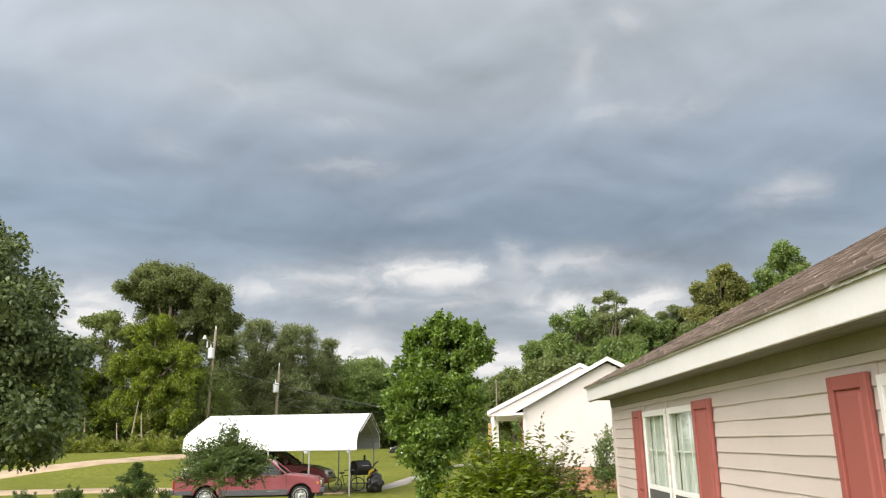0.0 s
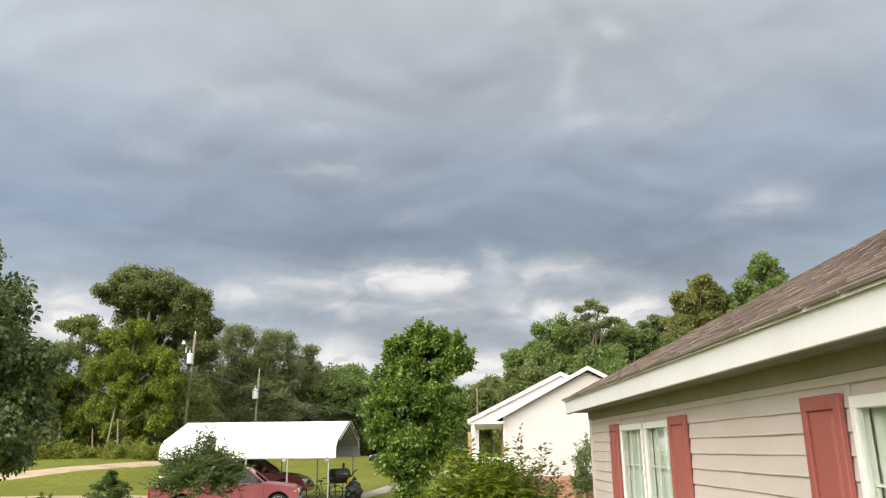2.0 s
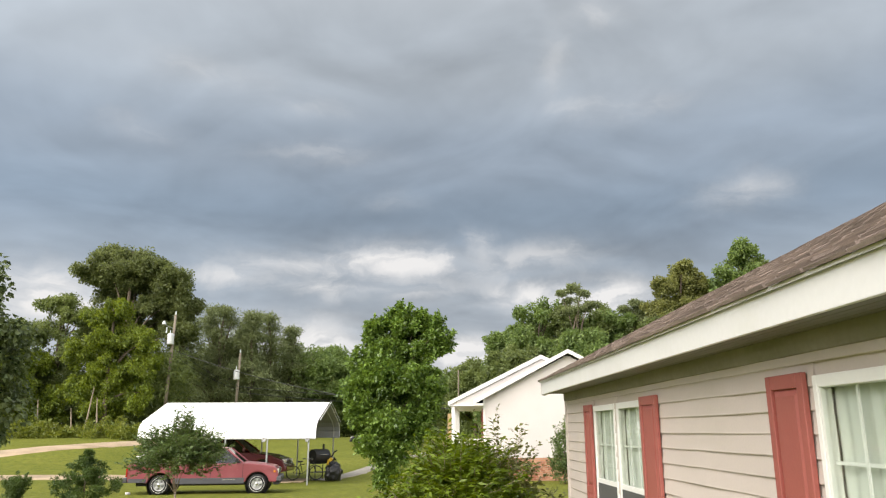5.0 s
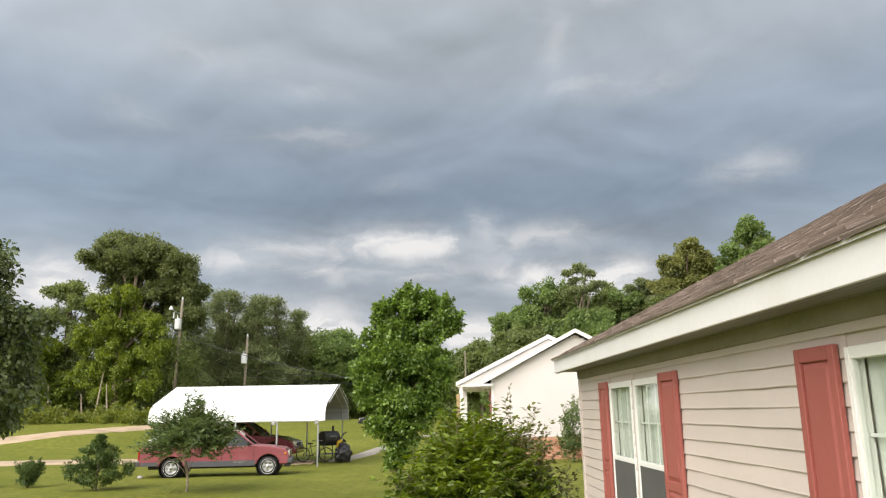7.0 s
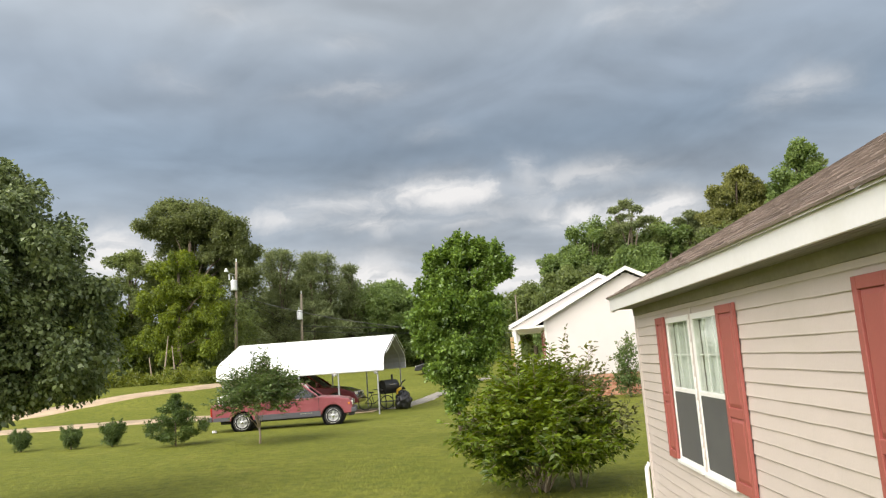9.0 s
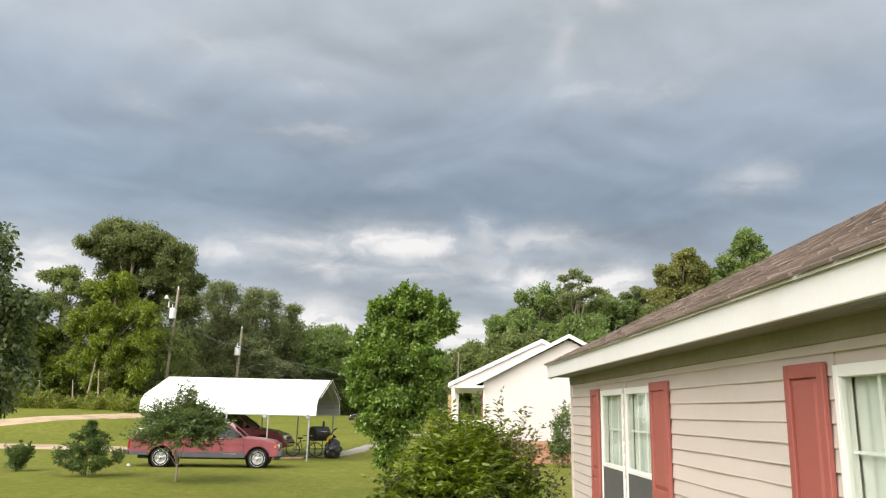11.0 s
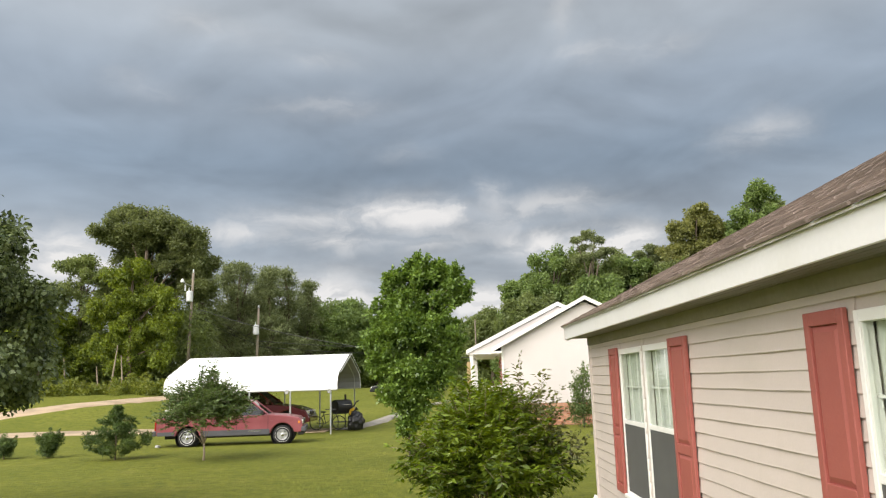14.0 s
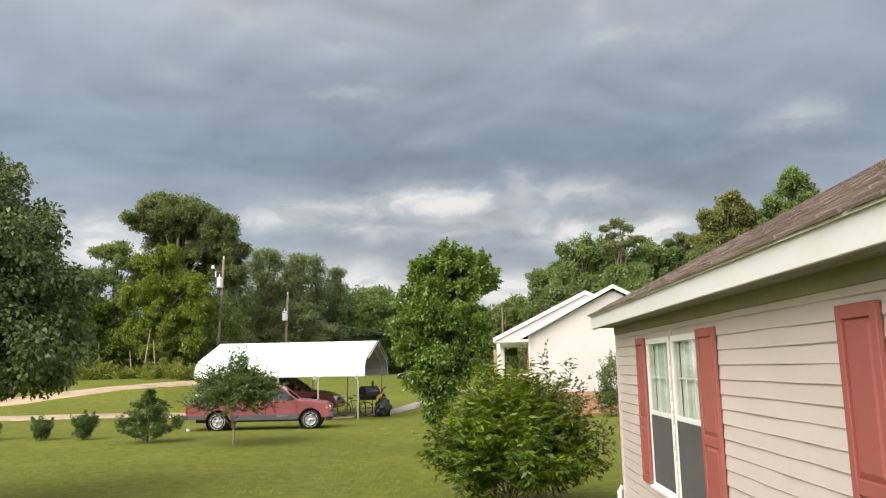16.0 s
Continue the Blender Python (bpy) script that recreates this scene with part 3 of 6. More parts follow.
def house_walls():
    s = Shape()
    t = 0.14
    x0, x1 = WX + 0.012, WX + 0.012 + t
    edges = sorted([Y0] + [v for w in WINDOWS for v in w] + [Y1])
    s.box((x0, Y0, 0.0), (x1, Y1, WIN_Z0)).box((x0, Y0, WIN_Z1), (x1, Y1, EAVE_Z + 0.04))
    for a, b in zip(edges[::2], edges[1::2]):
        s.box((x0, a, WIN_Z0), (x1, b, WIN_Z1))
    part("wall", s, SIDING, house)
    part("gable_wall", Shape().prism([(x1, 0.0), (HOUSE_X1 - t, 0.0), (HOUSE_X1 - t, 2.55), (RIDGE_X, 2.50 + PITCH * (RIDGE_X - 1.3)), (x1, 2.62)], Y1 - t, Y1 - 0.004), SIDING, house)
    part("gable_wall", Shape().prism([(x1, 0.0), (HOUSE_X1 - t, 0.0), (HOUSE_X1 - t, 2.55), (RIDGE_X, 2.50 + PITCH * (RIDGE_X - 1.3)), (x1, 2.62)], Y0, Y0 + t), SIDING, house)
    part("wall", Shape().box((HOUSE_X1 - t, Y0, 0), (HOUSE_X1, Y1, 2.55)), SIDING, house)
    part("floor", Shape().box((x1, Y0 + t, 0.3), (HOUSE_X1 - t, Y1 - t, 0.4)), DARK, house)
    part("partition", Shape().box((x1 + 2.6, Y0 + t, 0.4), (x1 + 2.7, Y1 - t, 2.55)), ROOMWALL, house)
    part("room_ceiling", Shape().box((x1, Y0 + t, 2.555), (HOUSE_X1 - t, Y1 - t, 2.59)), ROOMWALL, house)


def house_roof():
    xe = EAVE_X - 0.03
    z0 = EAVE_Z + FASCIA_H
    up = lambda x: z0 + PITCH * (x - xe)
    zr = up(RIDGE_X)
    xr = 2 * RIDGE_X - xe
    th = 0.05
    part("roof_deck", Shape().prism([(xe + 0.02, z0 - 0.012), (RIDGE_X, zr - 0.02), (xr, z0 - 0.012), (xr, z0 - 0.05), (RIDGE_X, zr - th - 0.06), (xe + 0.04, z0 - 0.03)], Y0 - 0.2, Y1 + 0.03), SHINGLE, house)
    part("fascia", Shape().box((EAVE_X - 0.012, Y0 - 0.2, EAVE_Z), (EAVE_X + 0.012, Y1 + 0.02, z0 - 0.006)), FASCIA, house, bevel=0.004)
    part("drip_edge", Shape().prism([(xe - 0.004, z0 + 0.004), (xe + 0.05, z0 + 0.030), (xe + 0.05, z0 + 0.024), (xe + 0.002, z0), (xe + 0.002, z0 - 0.012), (xe - 0.004, z0 - 0.012)], Y0 - 0.2, Y1 + 0.03), FASCIA, house)
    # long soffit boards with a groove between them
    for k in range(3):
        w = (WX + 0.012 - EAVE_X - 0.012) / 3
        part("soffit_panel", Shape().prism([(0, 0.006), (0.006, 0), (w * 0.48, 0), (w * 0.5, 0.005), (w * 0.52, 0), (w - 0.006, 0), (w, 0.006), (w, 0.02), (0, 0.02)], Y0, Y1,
             lambda a, b, c: (EAVE_X + 0.012 + k * w + a, b, EAVE_Z + 0.012 + c)), SOFFIT_SHADED, house)
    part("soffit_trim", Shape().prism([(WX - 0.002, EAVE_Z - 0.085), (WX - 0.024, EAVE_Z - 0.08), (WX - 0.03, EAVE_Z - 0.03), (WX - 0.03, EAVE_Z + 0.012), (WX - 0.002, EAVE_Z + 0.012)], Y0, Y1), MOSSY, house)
    part("rake_board", Shape().prism([(EAVE_X + 0.02, z0 - 0.03), (RIDGE_X, zr - 0.07), (RIDGE_X, zr - 0.22), (EAVE_X + 0.02, z0 - 0.18)], Y1 + 0.002, Y1 + 0.022), FASCIA, house)


def siding():
    """Lapped boards, each slightly wavy as sun-warmed vinyl is."""
    step = 0.1102
    top = 2.5326
    rng = random.Random(17)
    prof = [(0.010, step + 0.004), (0.003, step), (-0.009, 0.010), (-0.0105, 0.003), (-0.008, -0.002), (0.010, 0.002)]
    for k in range(23):
        z1 = top - k * step
        z0 = z1 - step
        if z1 < WIN_Z0 + 0.02 or z0 > WIN_Z1 - 0.02:
            runs = [(Y0, Y1)]
        else:
            e = sorted([Y0] + [v for w in WINDOWS for v in w] + [Y1])
            runs = list(zip(e[::2], e[1::2]))
        for a, b in runs:
            n = max(1, int((b - a) / 0.3))
            s, m = Shape(), len(prof)
            v = []
            for i in range(n + 1):
                y = a + (b - a) * i / n
                w, u = rng.uniform(-0.0036, 0.0036), rng.uniform(-0.0026, 0.0026)
                v += [(x + (w if 0 < q < 5 else 0), y, z + (u if q in (2, 3, 4) else 0)) for q, (x, z) in enumerate(prof)]
            f = [(i * m + q, i * m + (q + 1) % m, (i + 1) * m + (q + 1) % m, (i + 1) * m + q) for i in range(n) for q in range(m)]
            s.add(v, f + [tuple(range(m)), tuple(range(n * m + m - 1, n * m - 1, -1))])
            ob = part("siding_board", s, SIDING, house)
            ob.location = (WX, 0, z0)
    part("corner_trim", Shape().box((WX - 0.018, Y1 - 0.06, 0.05), (WX + 0.03, Y1 + 0.012, EAVE_Z)), SIDING, house, bevel=0.006)


def window(a, b, screen=True):
    """A single-hung vinyl window in the wall between a and b."""
    w = new("window")
    w.parent = house
    z0, z1, x = WIN_Z0, WIN_Z1, WX
    f = 0.036
    fr = Shape()
    for q, r in (((x - 0.012, a, z0), (x + 0.06, a + f, z1)), ((x - 0.012, b - f, z0), (x + 0.06, b, z1)),
                 ((x - 0.012, a + f, z1 - f - 0.02), (x + 0.06, b - f, z1)), ((x - 0.014, a + f, z0), (x + 0.06, b - f, z0 + f))):
        fr.box(q, r)
    part("window_frame", fr, WHITE, w, "white vinyl frame", bevel=0.004)
    zm = 1.61
    part("meeting_rail", Shape().box((x - 0.011, a + f, zm - 0.022), (x + 0.03, b - f, zm + 0.022)), WHITE, w, bevel=0.004)
    for yy in (a + f, b - f - 0.014):
        part("sash_stile", Shape().box((x - 0.009, yy, z0 + f), (x + 0.02, yy + 0.012, z1 - f - 0.02)), WHITE, w)
    part("pane", Shape().box((x - 0.004, a + f + 0.012, zm + 0.022), (x, b - f - 0.012, z1 - f - 0.02)), GLASS, w, "clear glass").visible_shadow = False
    part("pane", Shape().box((x + 0.002, a + f + 0.012, z0 + f), (x + 0.006, b - f - 0.012, zm - 0.022)), GLASS, w, "clear glass").visible_shadow = False
    for k in (1, 2):
        yy = a + f + (b - a - 2 * f) * k / 3
        part("muntin", Shape().box((x + 0.026, yy - 0.008, z0 + f), (x + 0.034, yy + 0.008, z1 - f)), WHITE, w)
    for zz in ((zm + z1 - f) / 2, (z0 + f + zm) / 2):
        part("muntin", Shape().box((x + 0.035, a + f, zz - 0.008), (x + 0.043, b - f, zz + 0.008)), WHITE, w)
    if screen:
        part("insect_screen", Shape().box((x - 0.007, a + f + 0.012, z0 + f), (x - 0.004, b - f - 0.012, zm - 0.022)), SCREEN, w, "dark grey insect screen")
    part("window_sill", Shape().box((x - 0.048, a - 0.005, z0 - 0.03), (x + 0.02, b + 0.005, z0 + 0.004)), WHITE, w, bevel=0.005)


def shutter(a, b):
    """A moulded two-panel shutter between a and b."""
    s = new("shutter")
    s.parent = house
    tagged(s, "red moulded vinyl shutter with two raised panels")
    z0, z1, x = WIN_Z0 - 0.01, WIN_Z1 + 0.02, WX - 0.012
    e = 0.055
    zr = z0 + 0.42 * (z1 - z0)
    fr = Shape()
    for q, r in (((a, z0), (a + e, z1)), ((b - e, z0), (b, z1)), ((a + e, z1 - e * 1.3), (b - e, z1)), ((a + e, z0), (b - e, z0 + e * 1.5)), ((a + e, zr - e * 0.7), (b - e, zr + e * 0.7))):
        fr.box((x - 0.030, q[0], q[1]), (x, r[0], r[1]))
    part("shutter_frame", fr, SHUTTER, s, bevel=0.005)
    for lo, hi in ((z0 + e * 1.5, zr - e * 0.7), (zr + e * 0.7, z1 - e * 1.3)):
        g = 0.035
        y0, y1, xa, xb = a + e, b - e, x - 0.010, x - 0.026
        v = [(xa, y0, lo), (xa, y1, lo), (xa, y1, hi), (xa, y0, hi), (xb, y0 + g, lo + g), (xb, y1 - g, lo + g), (xb, y1 - g, hi - g), (xb, y0 + g, hi - g)]
        part("shutter_panel", Shape().add(v, [(4, 5, 6, 7), (0, 1, 5, 4), (1, 2, 6, 5), (2, 3, 7, 6), (3, 0, 4, 7)]), SHUTTER, s)


def curtain(a, b, seed):
    """Sheer folds hung behind a window."""
    rng = random.Random(seed)
    n = 60
    ys = [a + (b - a) * i / n for i in range(n + 1)]
    ph = rng.random() * 6
    xs = [WX + 0.075 + 0.007 * math.sin(i * 0.95 + ph + 0.6 * math.sin(i * 0.31)) for i in range(n + 1)]
    v = [(xs[i] + dx, ys[i], z) for dx in (0, 0.004) for z in (0.89, 2.33) for i in range(n + 1)]
    m = n + 1
    f = [(i, i + 1, i + 1 + m, i + m) for i in range(n)] + [(i + 2 * m, i + 3 * m, i + 1 + 3 * m, i + 1 + 2 * m) for i in range(n)]
    c = thing("curtain", "pale sheer curtain hanging in folds behind the window", "curtain", "window curtains", m=HOUSE_AT)
    part("drape", Shape().add(v, f), CURTAIN, c, smooth=True)
    part("curtain_rod", Shape().tube([(WX + 0.09, a, 2.335), (WX + 0.09, b, 2.335)], 0.012, 8), WHITE, c)


house_walls()
house_roof()
for a, b in WINDOWS:
    window(a, b)
for a, b in ((7.72, 8.06), (5.49, 5.92), (3.24, 3.615)):
    shutter(a, b)
curtain(5.95, 6.76, 1), curtain(6.86, 7.69, 2), curtain(2.38, 3.19, 3), curtain(1.43, 2.24, 4)
siding()
solid("drain_pipe", Shape().tube([(WX - 0.06, Y1 + 0.02, 0.0), (WX - 0.06, Y1 + 0.02, 0.55), (WX - 0.02, Y1 + 0.02, 0.62)], 0.03, 10), WHITE, "short white plastic pipe at the corner of the beige house", "pipe").matrix_basis = HOUSE_AT


def shingles():
    xe = EAVE_X - 0.046
    z0 = EAVE_Z + FASCIA_H - 0.008
    ang = math.atan(PITCH)
    dx, dz = math.cos(ang), math.sin(ang)
    rng = random.Random(9)
    expo, w = 0.14, 0.32
    meshes = []
    for k in range(6):
        ww, drop, tw = w * rng.uniform(0.9, 1.0), rng.uniform(-0.006, 0.006), rng.uniform(0.0, 0.004)
        s = Shape()
        # a thick laminated tab, thinner at its upper end
        v = [(0 + drop, 0, 0.006), (0 + drop, ww, 0.006), (0.28, ww, 0.001), (0.28, 0, 0.001), (0 + drop, 0, 0.022 + tw * 3), (0 + drop, ww, 0.021 + tw), (0.28, ww, 0.006), (0.28, 0, 0.006)]
        s.add(v, [(3, 2, 1, 0), (4, 5, 6, 7), (0, 1, 5, 4), (1, 2, 6, 5), (2, 3, 7, 6), (3, 0, 4, 7)])
        meshes.append((s, finish("shingle", s, SHINGLE)))
    rows = int((RIDGE_X - xe) / (expo * dx)) - 1
    rest = Shape()
    made = 0
    rot = Matrix(((dx, 0, -dz), (0, 1, 0), (dz, 0, dx))).to_4x4()
    for r in range(rows):
        off = (r % 2) * 0.16 + rng.uniform(-0.03, 0.03)
        y = Y1 + 0.02 - w + off
        while y > Y0 - 0.2:
            y2 = min(y, Y1 + 0.035 - w)
            m = Matrix.Translation((xe + r * expo * dx, y2, z0 + 0.004 + r * expo * dz)) @ rot
            sh, me = rng.choice(meshes)
            if made < 290 and y2 > 0.5 and r < 10:
                ob = new("shingle", me)
                ob.parent = house
                ob.matrix_basis = m
                made += 1
            else:
                rest.add([m @ Vector(p) for p in sh.v], sh.f)
            y -= w
    tagged(part("shingle_field", rest, SHINGLE, house, "brown weathered asphalt shingles"), kind="stuff")


# ---- the white neighbour's house ----
def neighbour():
    h = thing("neighbour_house", "white-sided house with brick base, white trim and grey shingle gable roof", "house")
    yA, yB, yC = 33.4, 39.0, 50.0        # near gable, step to the wider part, far end
    xL, xR, xP = 0.25, 7.8, -1.52        # front wall, back wall, porch eave
    zb, ze = 0.95, 3.50                  # top of the brick, eaves
    xr, zr = 4.02, 5.46                  # ridge
    # brick base: bricks laid in courses over mortar
    part("foundation", Shape().box((xL + 0.02, yA + 0.02, -0.1), (xR - 0.02, yC, zb)), MORTAR, h)
    br = Shape()
    rng = random.Random(4)
    for r in range(14):
        x = xL + (0.1 if r % 2 else 0.0)
        while x < xR - 0.05:
            d = rng.uniform(0, 0.006)
            br.box((x, yA - 0.004 - d, -0.06 + r * 0.072), (min(x + 0.19, xR), yA + 0.06, -0.06 + r * 0.072 + 0.060))
            x += 0.202
        y = yA + 0.2
        while y < yB:
            br.box((xL - 0.004, y, -0.06 + r * 0.072), (xL + 0.06, y + 0.19, -0.06 + r * 0.072 + 0.060))
            y += 0.202
    tagged(part("brickwork", br, BRICK, h, "red and orange brick courses"), kind="stuff")
    # gable end in lapped siding courses up to the rake
    s = Shape()
    z = zb
    while z < zr - 0.2:
        lo = xL if z < ze - 0.1 else xL + (z + 0.115 - (ze - 0.05)) / (zr - ze) * (xr - xL)
        hi = xR if z < ze - 0.1 else xR - (z + 0.115 - (ze - 0.05)) / (zr - ze) * (xR - xr)
        s.prism([(0.03, 0), (-0.014, 0.0), (-0.002, 0.115), (0.03, 0.115)], lo, hi, lambda a, b, c, z=z: (b, yA + a, z + c))
        z += 0.115
    tagged(part("gable_siding", s, NBSIDING, h, "cream-white lapped vinyl siding"), kind="stuff")
    part("wall", Shape().prism([(xL + 0.02, zb), (xR - 0.02, zb), (xR - 0.02, ze), (xr, zr - 0.1), (xL + 0.02, ze)], yA + 0.03, yA + 0.2), NBSIDING, h)
    s = Shape()
    z = zb
    while z < ze - 0.05:
        s.prism([(0.03, 0), (-0.014, 0.0), (-0.002, 0.115), (0.03, 0.115)], yA + 0.01, yC, lambda a, b, c, z=z: (xL + a, b, z + c))
        z += 0.115
    tagged(part("front_siding", s, NBSIDING, h), kind="stuff")
    part("wall", Shape().box((xL + 0.03, yA + 0.2, zb), (xL + 0.2, yC, ze)), NBSIDING, h)
    part("wall", Shape().box((xR - 0.2, yA + 0.2, zb), (xR, yC, ze)), NBSIDING, h)
    part("wall", Shape().prism([(xL + 0.2, 0), (xR - 0.2, 0), (xR - 0.2, ze), (xr, zr - 0.1), (xL + 0.2, ze)], yC - 0.2, yC), NBSIDING, h)
    part("corner_trim", Shape().box((xL - 0.03, yA - 0.03, zb), (xL + 0.07, yA + 0.07, ze)), WHITE, h, bevel=0.005)
    # roofs: near part with a short eave, far part reaching over the porch
    k = (zr - ze) / (xr - xL)
    xe = xL - 0.42
    ee = ze - 0.42 * k
    part("roof", Shape().prism([(xe, ee), (xr, zr), (2 * xr - xe, ee), (2 * xr - xe, ee + 0.13), (xr, zr + 0.14), (xe, ee + 0.13)], yA - 0.26, yB), NBROOF, h)
    part("rake_board", Shape().prism([(xe - 0.02, ee - 0.05), (xr, zr - 0.02), (2 * xr - xe, ee - 0.05), (2 * xr - xe, ee + 0.15), (xr, zr + 0.16), (xe - 0.02, ee + 0.15)], yA - 0.31, yA - 0.262), WHITE, h, "white rake board")
    part("eave_return", Shape().box((xe - 0.02, yA - 0.30, ee - 0.12), (xL - 0.01, yA + 0.02, ee - 0.02)), WHITE, h, bevel=0.01)
    part("fascia", Shape().box((xe - 0.03, yA - 0.26, ee - 0.05), (xe, yB, ee + 0.14)), WHITE, h)
    part("soffit", Shape().box((xe, yA - 0.26, ee - 0.04), (xL, yB, ee - 0.02)), WHITE, h)
    zp, xq, zq = 3.42, 3.35, 5.80         # porch eave and the far part's ridge
    part("roof", Shape().prism([(xP, zp), (xq, zq), (2 * xq - xP, zp), (2 * xq - xP, zp + 0.13), (xq, zq + 0.14), (xP, zp + 0.13)], yB + 0.004, yC + 0.3), NBROOF, h)
    part("rake_board", Shape().prism([(xP - 0.02, zp - 0.06), (xq, zq - 0.06), (2 * xq - xP, zp - 0.06), (2 * xq - xP, zp + 0.15), (xq, zq + 0.16), (xP - 0.02, zp + 0.15)], yB - 0.06, yB - 0.004), WHITE, h, "white rake board")
    part("porch_gable", Shape().prism([(xP + 0.05, zp - 0.04), (2 * xq - xP - 0.05, zp - 0.04), (xq, zq - 0.07)], yB + 0.02, yB + 0.10), NBSIDING, h)
    part("porch_ceiling", Shape().box((xP, yB - 0.02, zp - 0.08), (xL, yC + 0.3, zp - 0.04)), WHITE, h)
    part("porch_floor", Shape().box((xP + 0.1, yB, 0.0), (xL - 0.02, yC, 0.75)), CONCRETE, h)
    for y in (yB + 0.15, yB + 3.6, yB + 7.2, yC - 0.3):
        part("porch_post", Shape().box((xP + 0.15, y - 0.09, 0.75), (xP + 0.33, y + 0.09, zp - 0.08)), WHITE, h, "white square porch post", bevel=0.01)
    part("porch_rail", Shape().box((xP + 0.2, yB + 0.2, 1.62), (xP + 0.28, yC - 0.3, 1.69)).box((xP + 0.2, yB + 0.2, 0.86), (xP + 0.28, yC - 0.3, 0.92)), WHITE, h)
    part("porch_rail", Shape().box((xP + 0.33, yB + 0.1, 1.62), (xL, yB + 0.18, 1.69)).box((xP + 0.33, yB + 0.1, 0.86), (xL, yB + 0.18, 0.92)), WHITE, h)
    for i in range(11):
        x = xP + 0.42 + i * 0.13
        part("baluster", Shape().box((x, yB + 0.12, 0.92), (x + 0.035, yB + 0.16, 1.62)), WHITE, h)
    for i in range(40):
        y = yB + 0.35 + i * 0.25
        part("baluster", Shape().box((xP + 0.22, y, 0.92), (xP + 0.26, y + 0.035, 1.62)), WHITE, h)
    # windows and shutters in the front wall
    for y0, y1 in ((34.9, 35.9), (40.6, 41.6), (44.6, 45.6)):
        w = new("window")
        w.parent = h
        part("window_frame", Shape().box((xL - 0.03, y0, 1.75), (xL + 0.03, y0 + 0.06, 3.05)).box((xL - 0.03, y1 - 0.06, 1.75), (xL + 0.03, y1, 3.05)).box((xL - 0.03, y0 + 0.06, 2.99), (xL + 0.03, y1 - 0.06, 3.05))
             .box((xL - 0.03, y0 + 0.06, 1.75), (xL + 0.03, y1 - 0.06, 1.81)).box((xL - 0.03, y0 + 0.06, 2.38), (xL + 0.03, y1 - 0.06, 2.42)), WHITE, w)
        part("pane", Shape().box((xL - 0.02, y0 + 0.06, 1.81), (xL - 0.016, y1 - 0.06, 2.99)), CARGLASS, w)
        for a, b in ((y0 - 0.40, y0 - 0.03), (y1 + 0.03, y1 + 0.40)):
            part("shutter", Shape().box((xL - 0.045, a, 1.72), (xL - 0.012, b, 3.08)), SHUTTER, h, "dark red shutter", bevel=0.006)
    part("door", Shape().box((xL - 0.05, 42.6, 0.75), (xL - 0.012, 43.5, 2.8)), SHUTTER, h, bevel=0.006)


neighbour()
solid("fence_post", Shape().box((-1.2, 29.4, -0.1), (-1.06, 29.54, 2.75)), LUMBER, "tall square yellow lumber post standing in the lawn", "post", bevel=0.012)
solid("flag_pole", Shape().tube([(-1.3, 52.0, 0.5), (-1.3, 52.0, 6.2)], 0.05, 8), POLEWOOD, "thin wooden pole behind the white house", "pole")


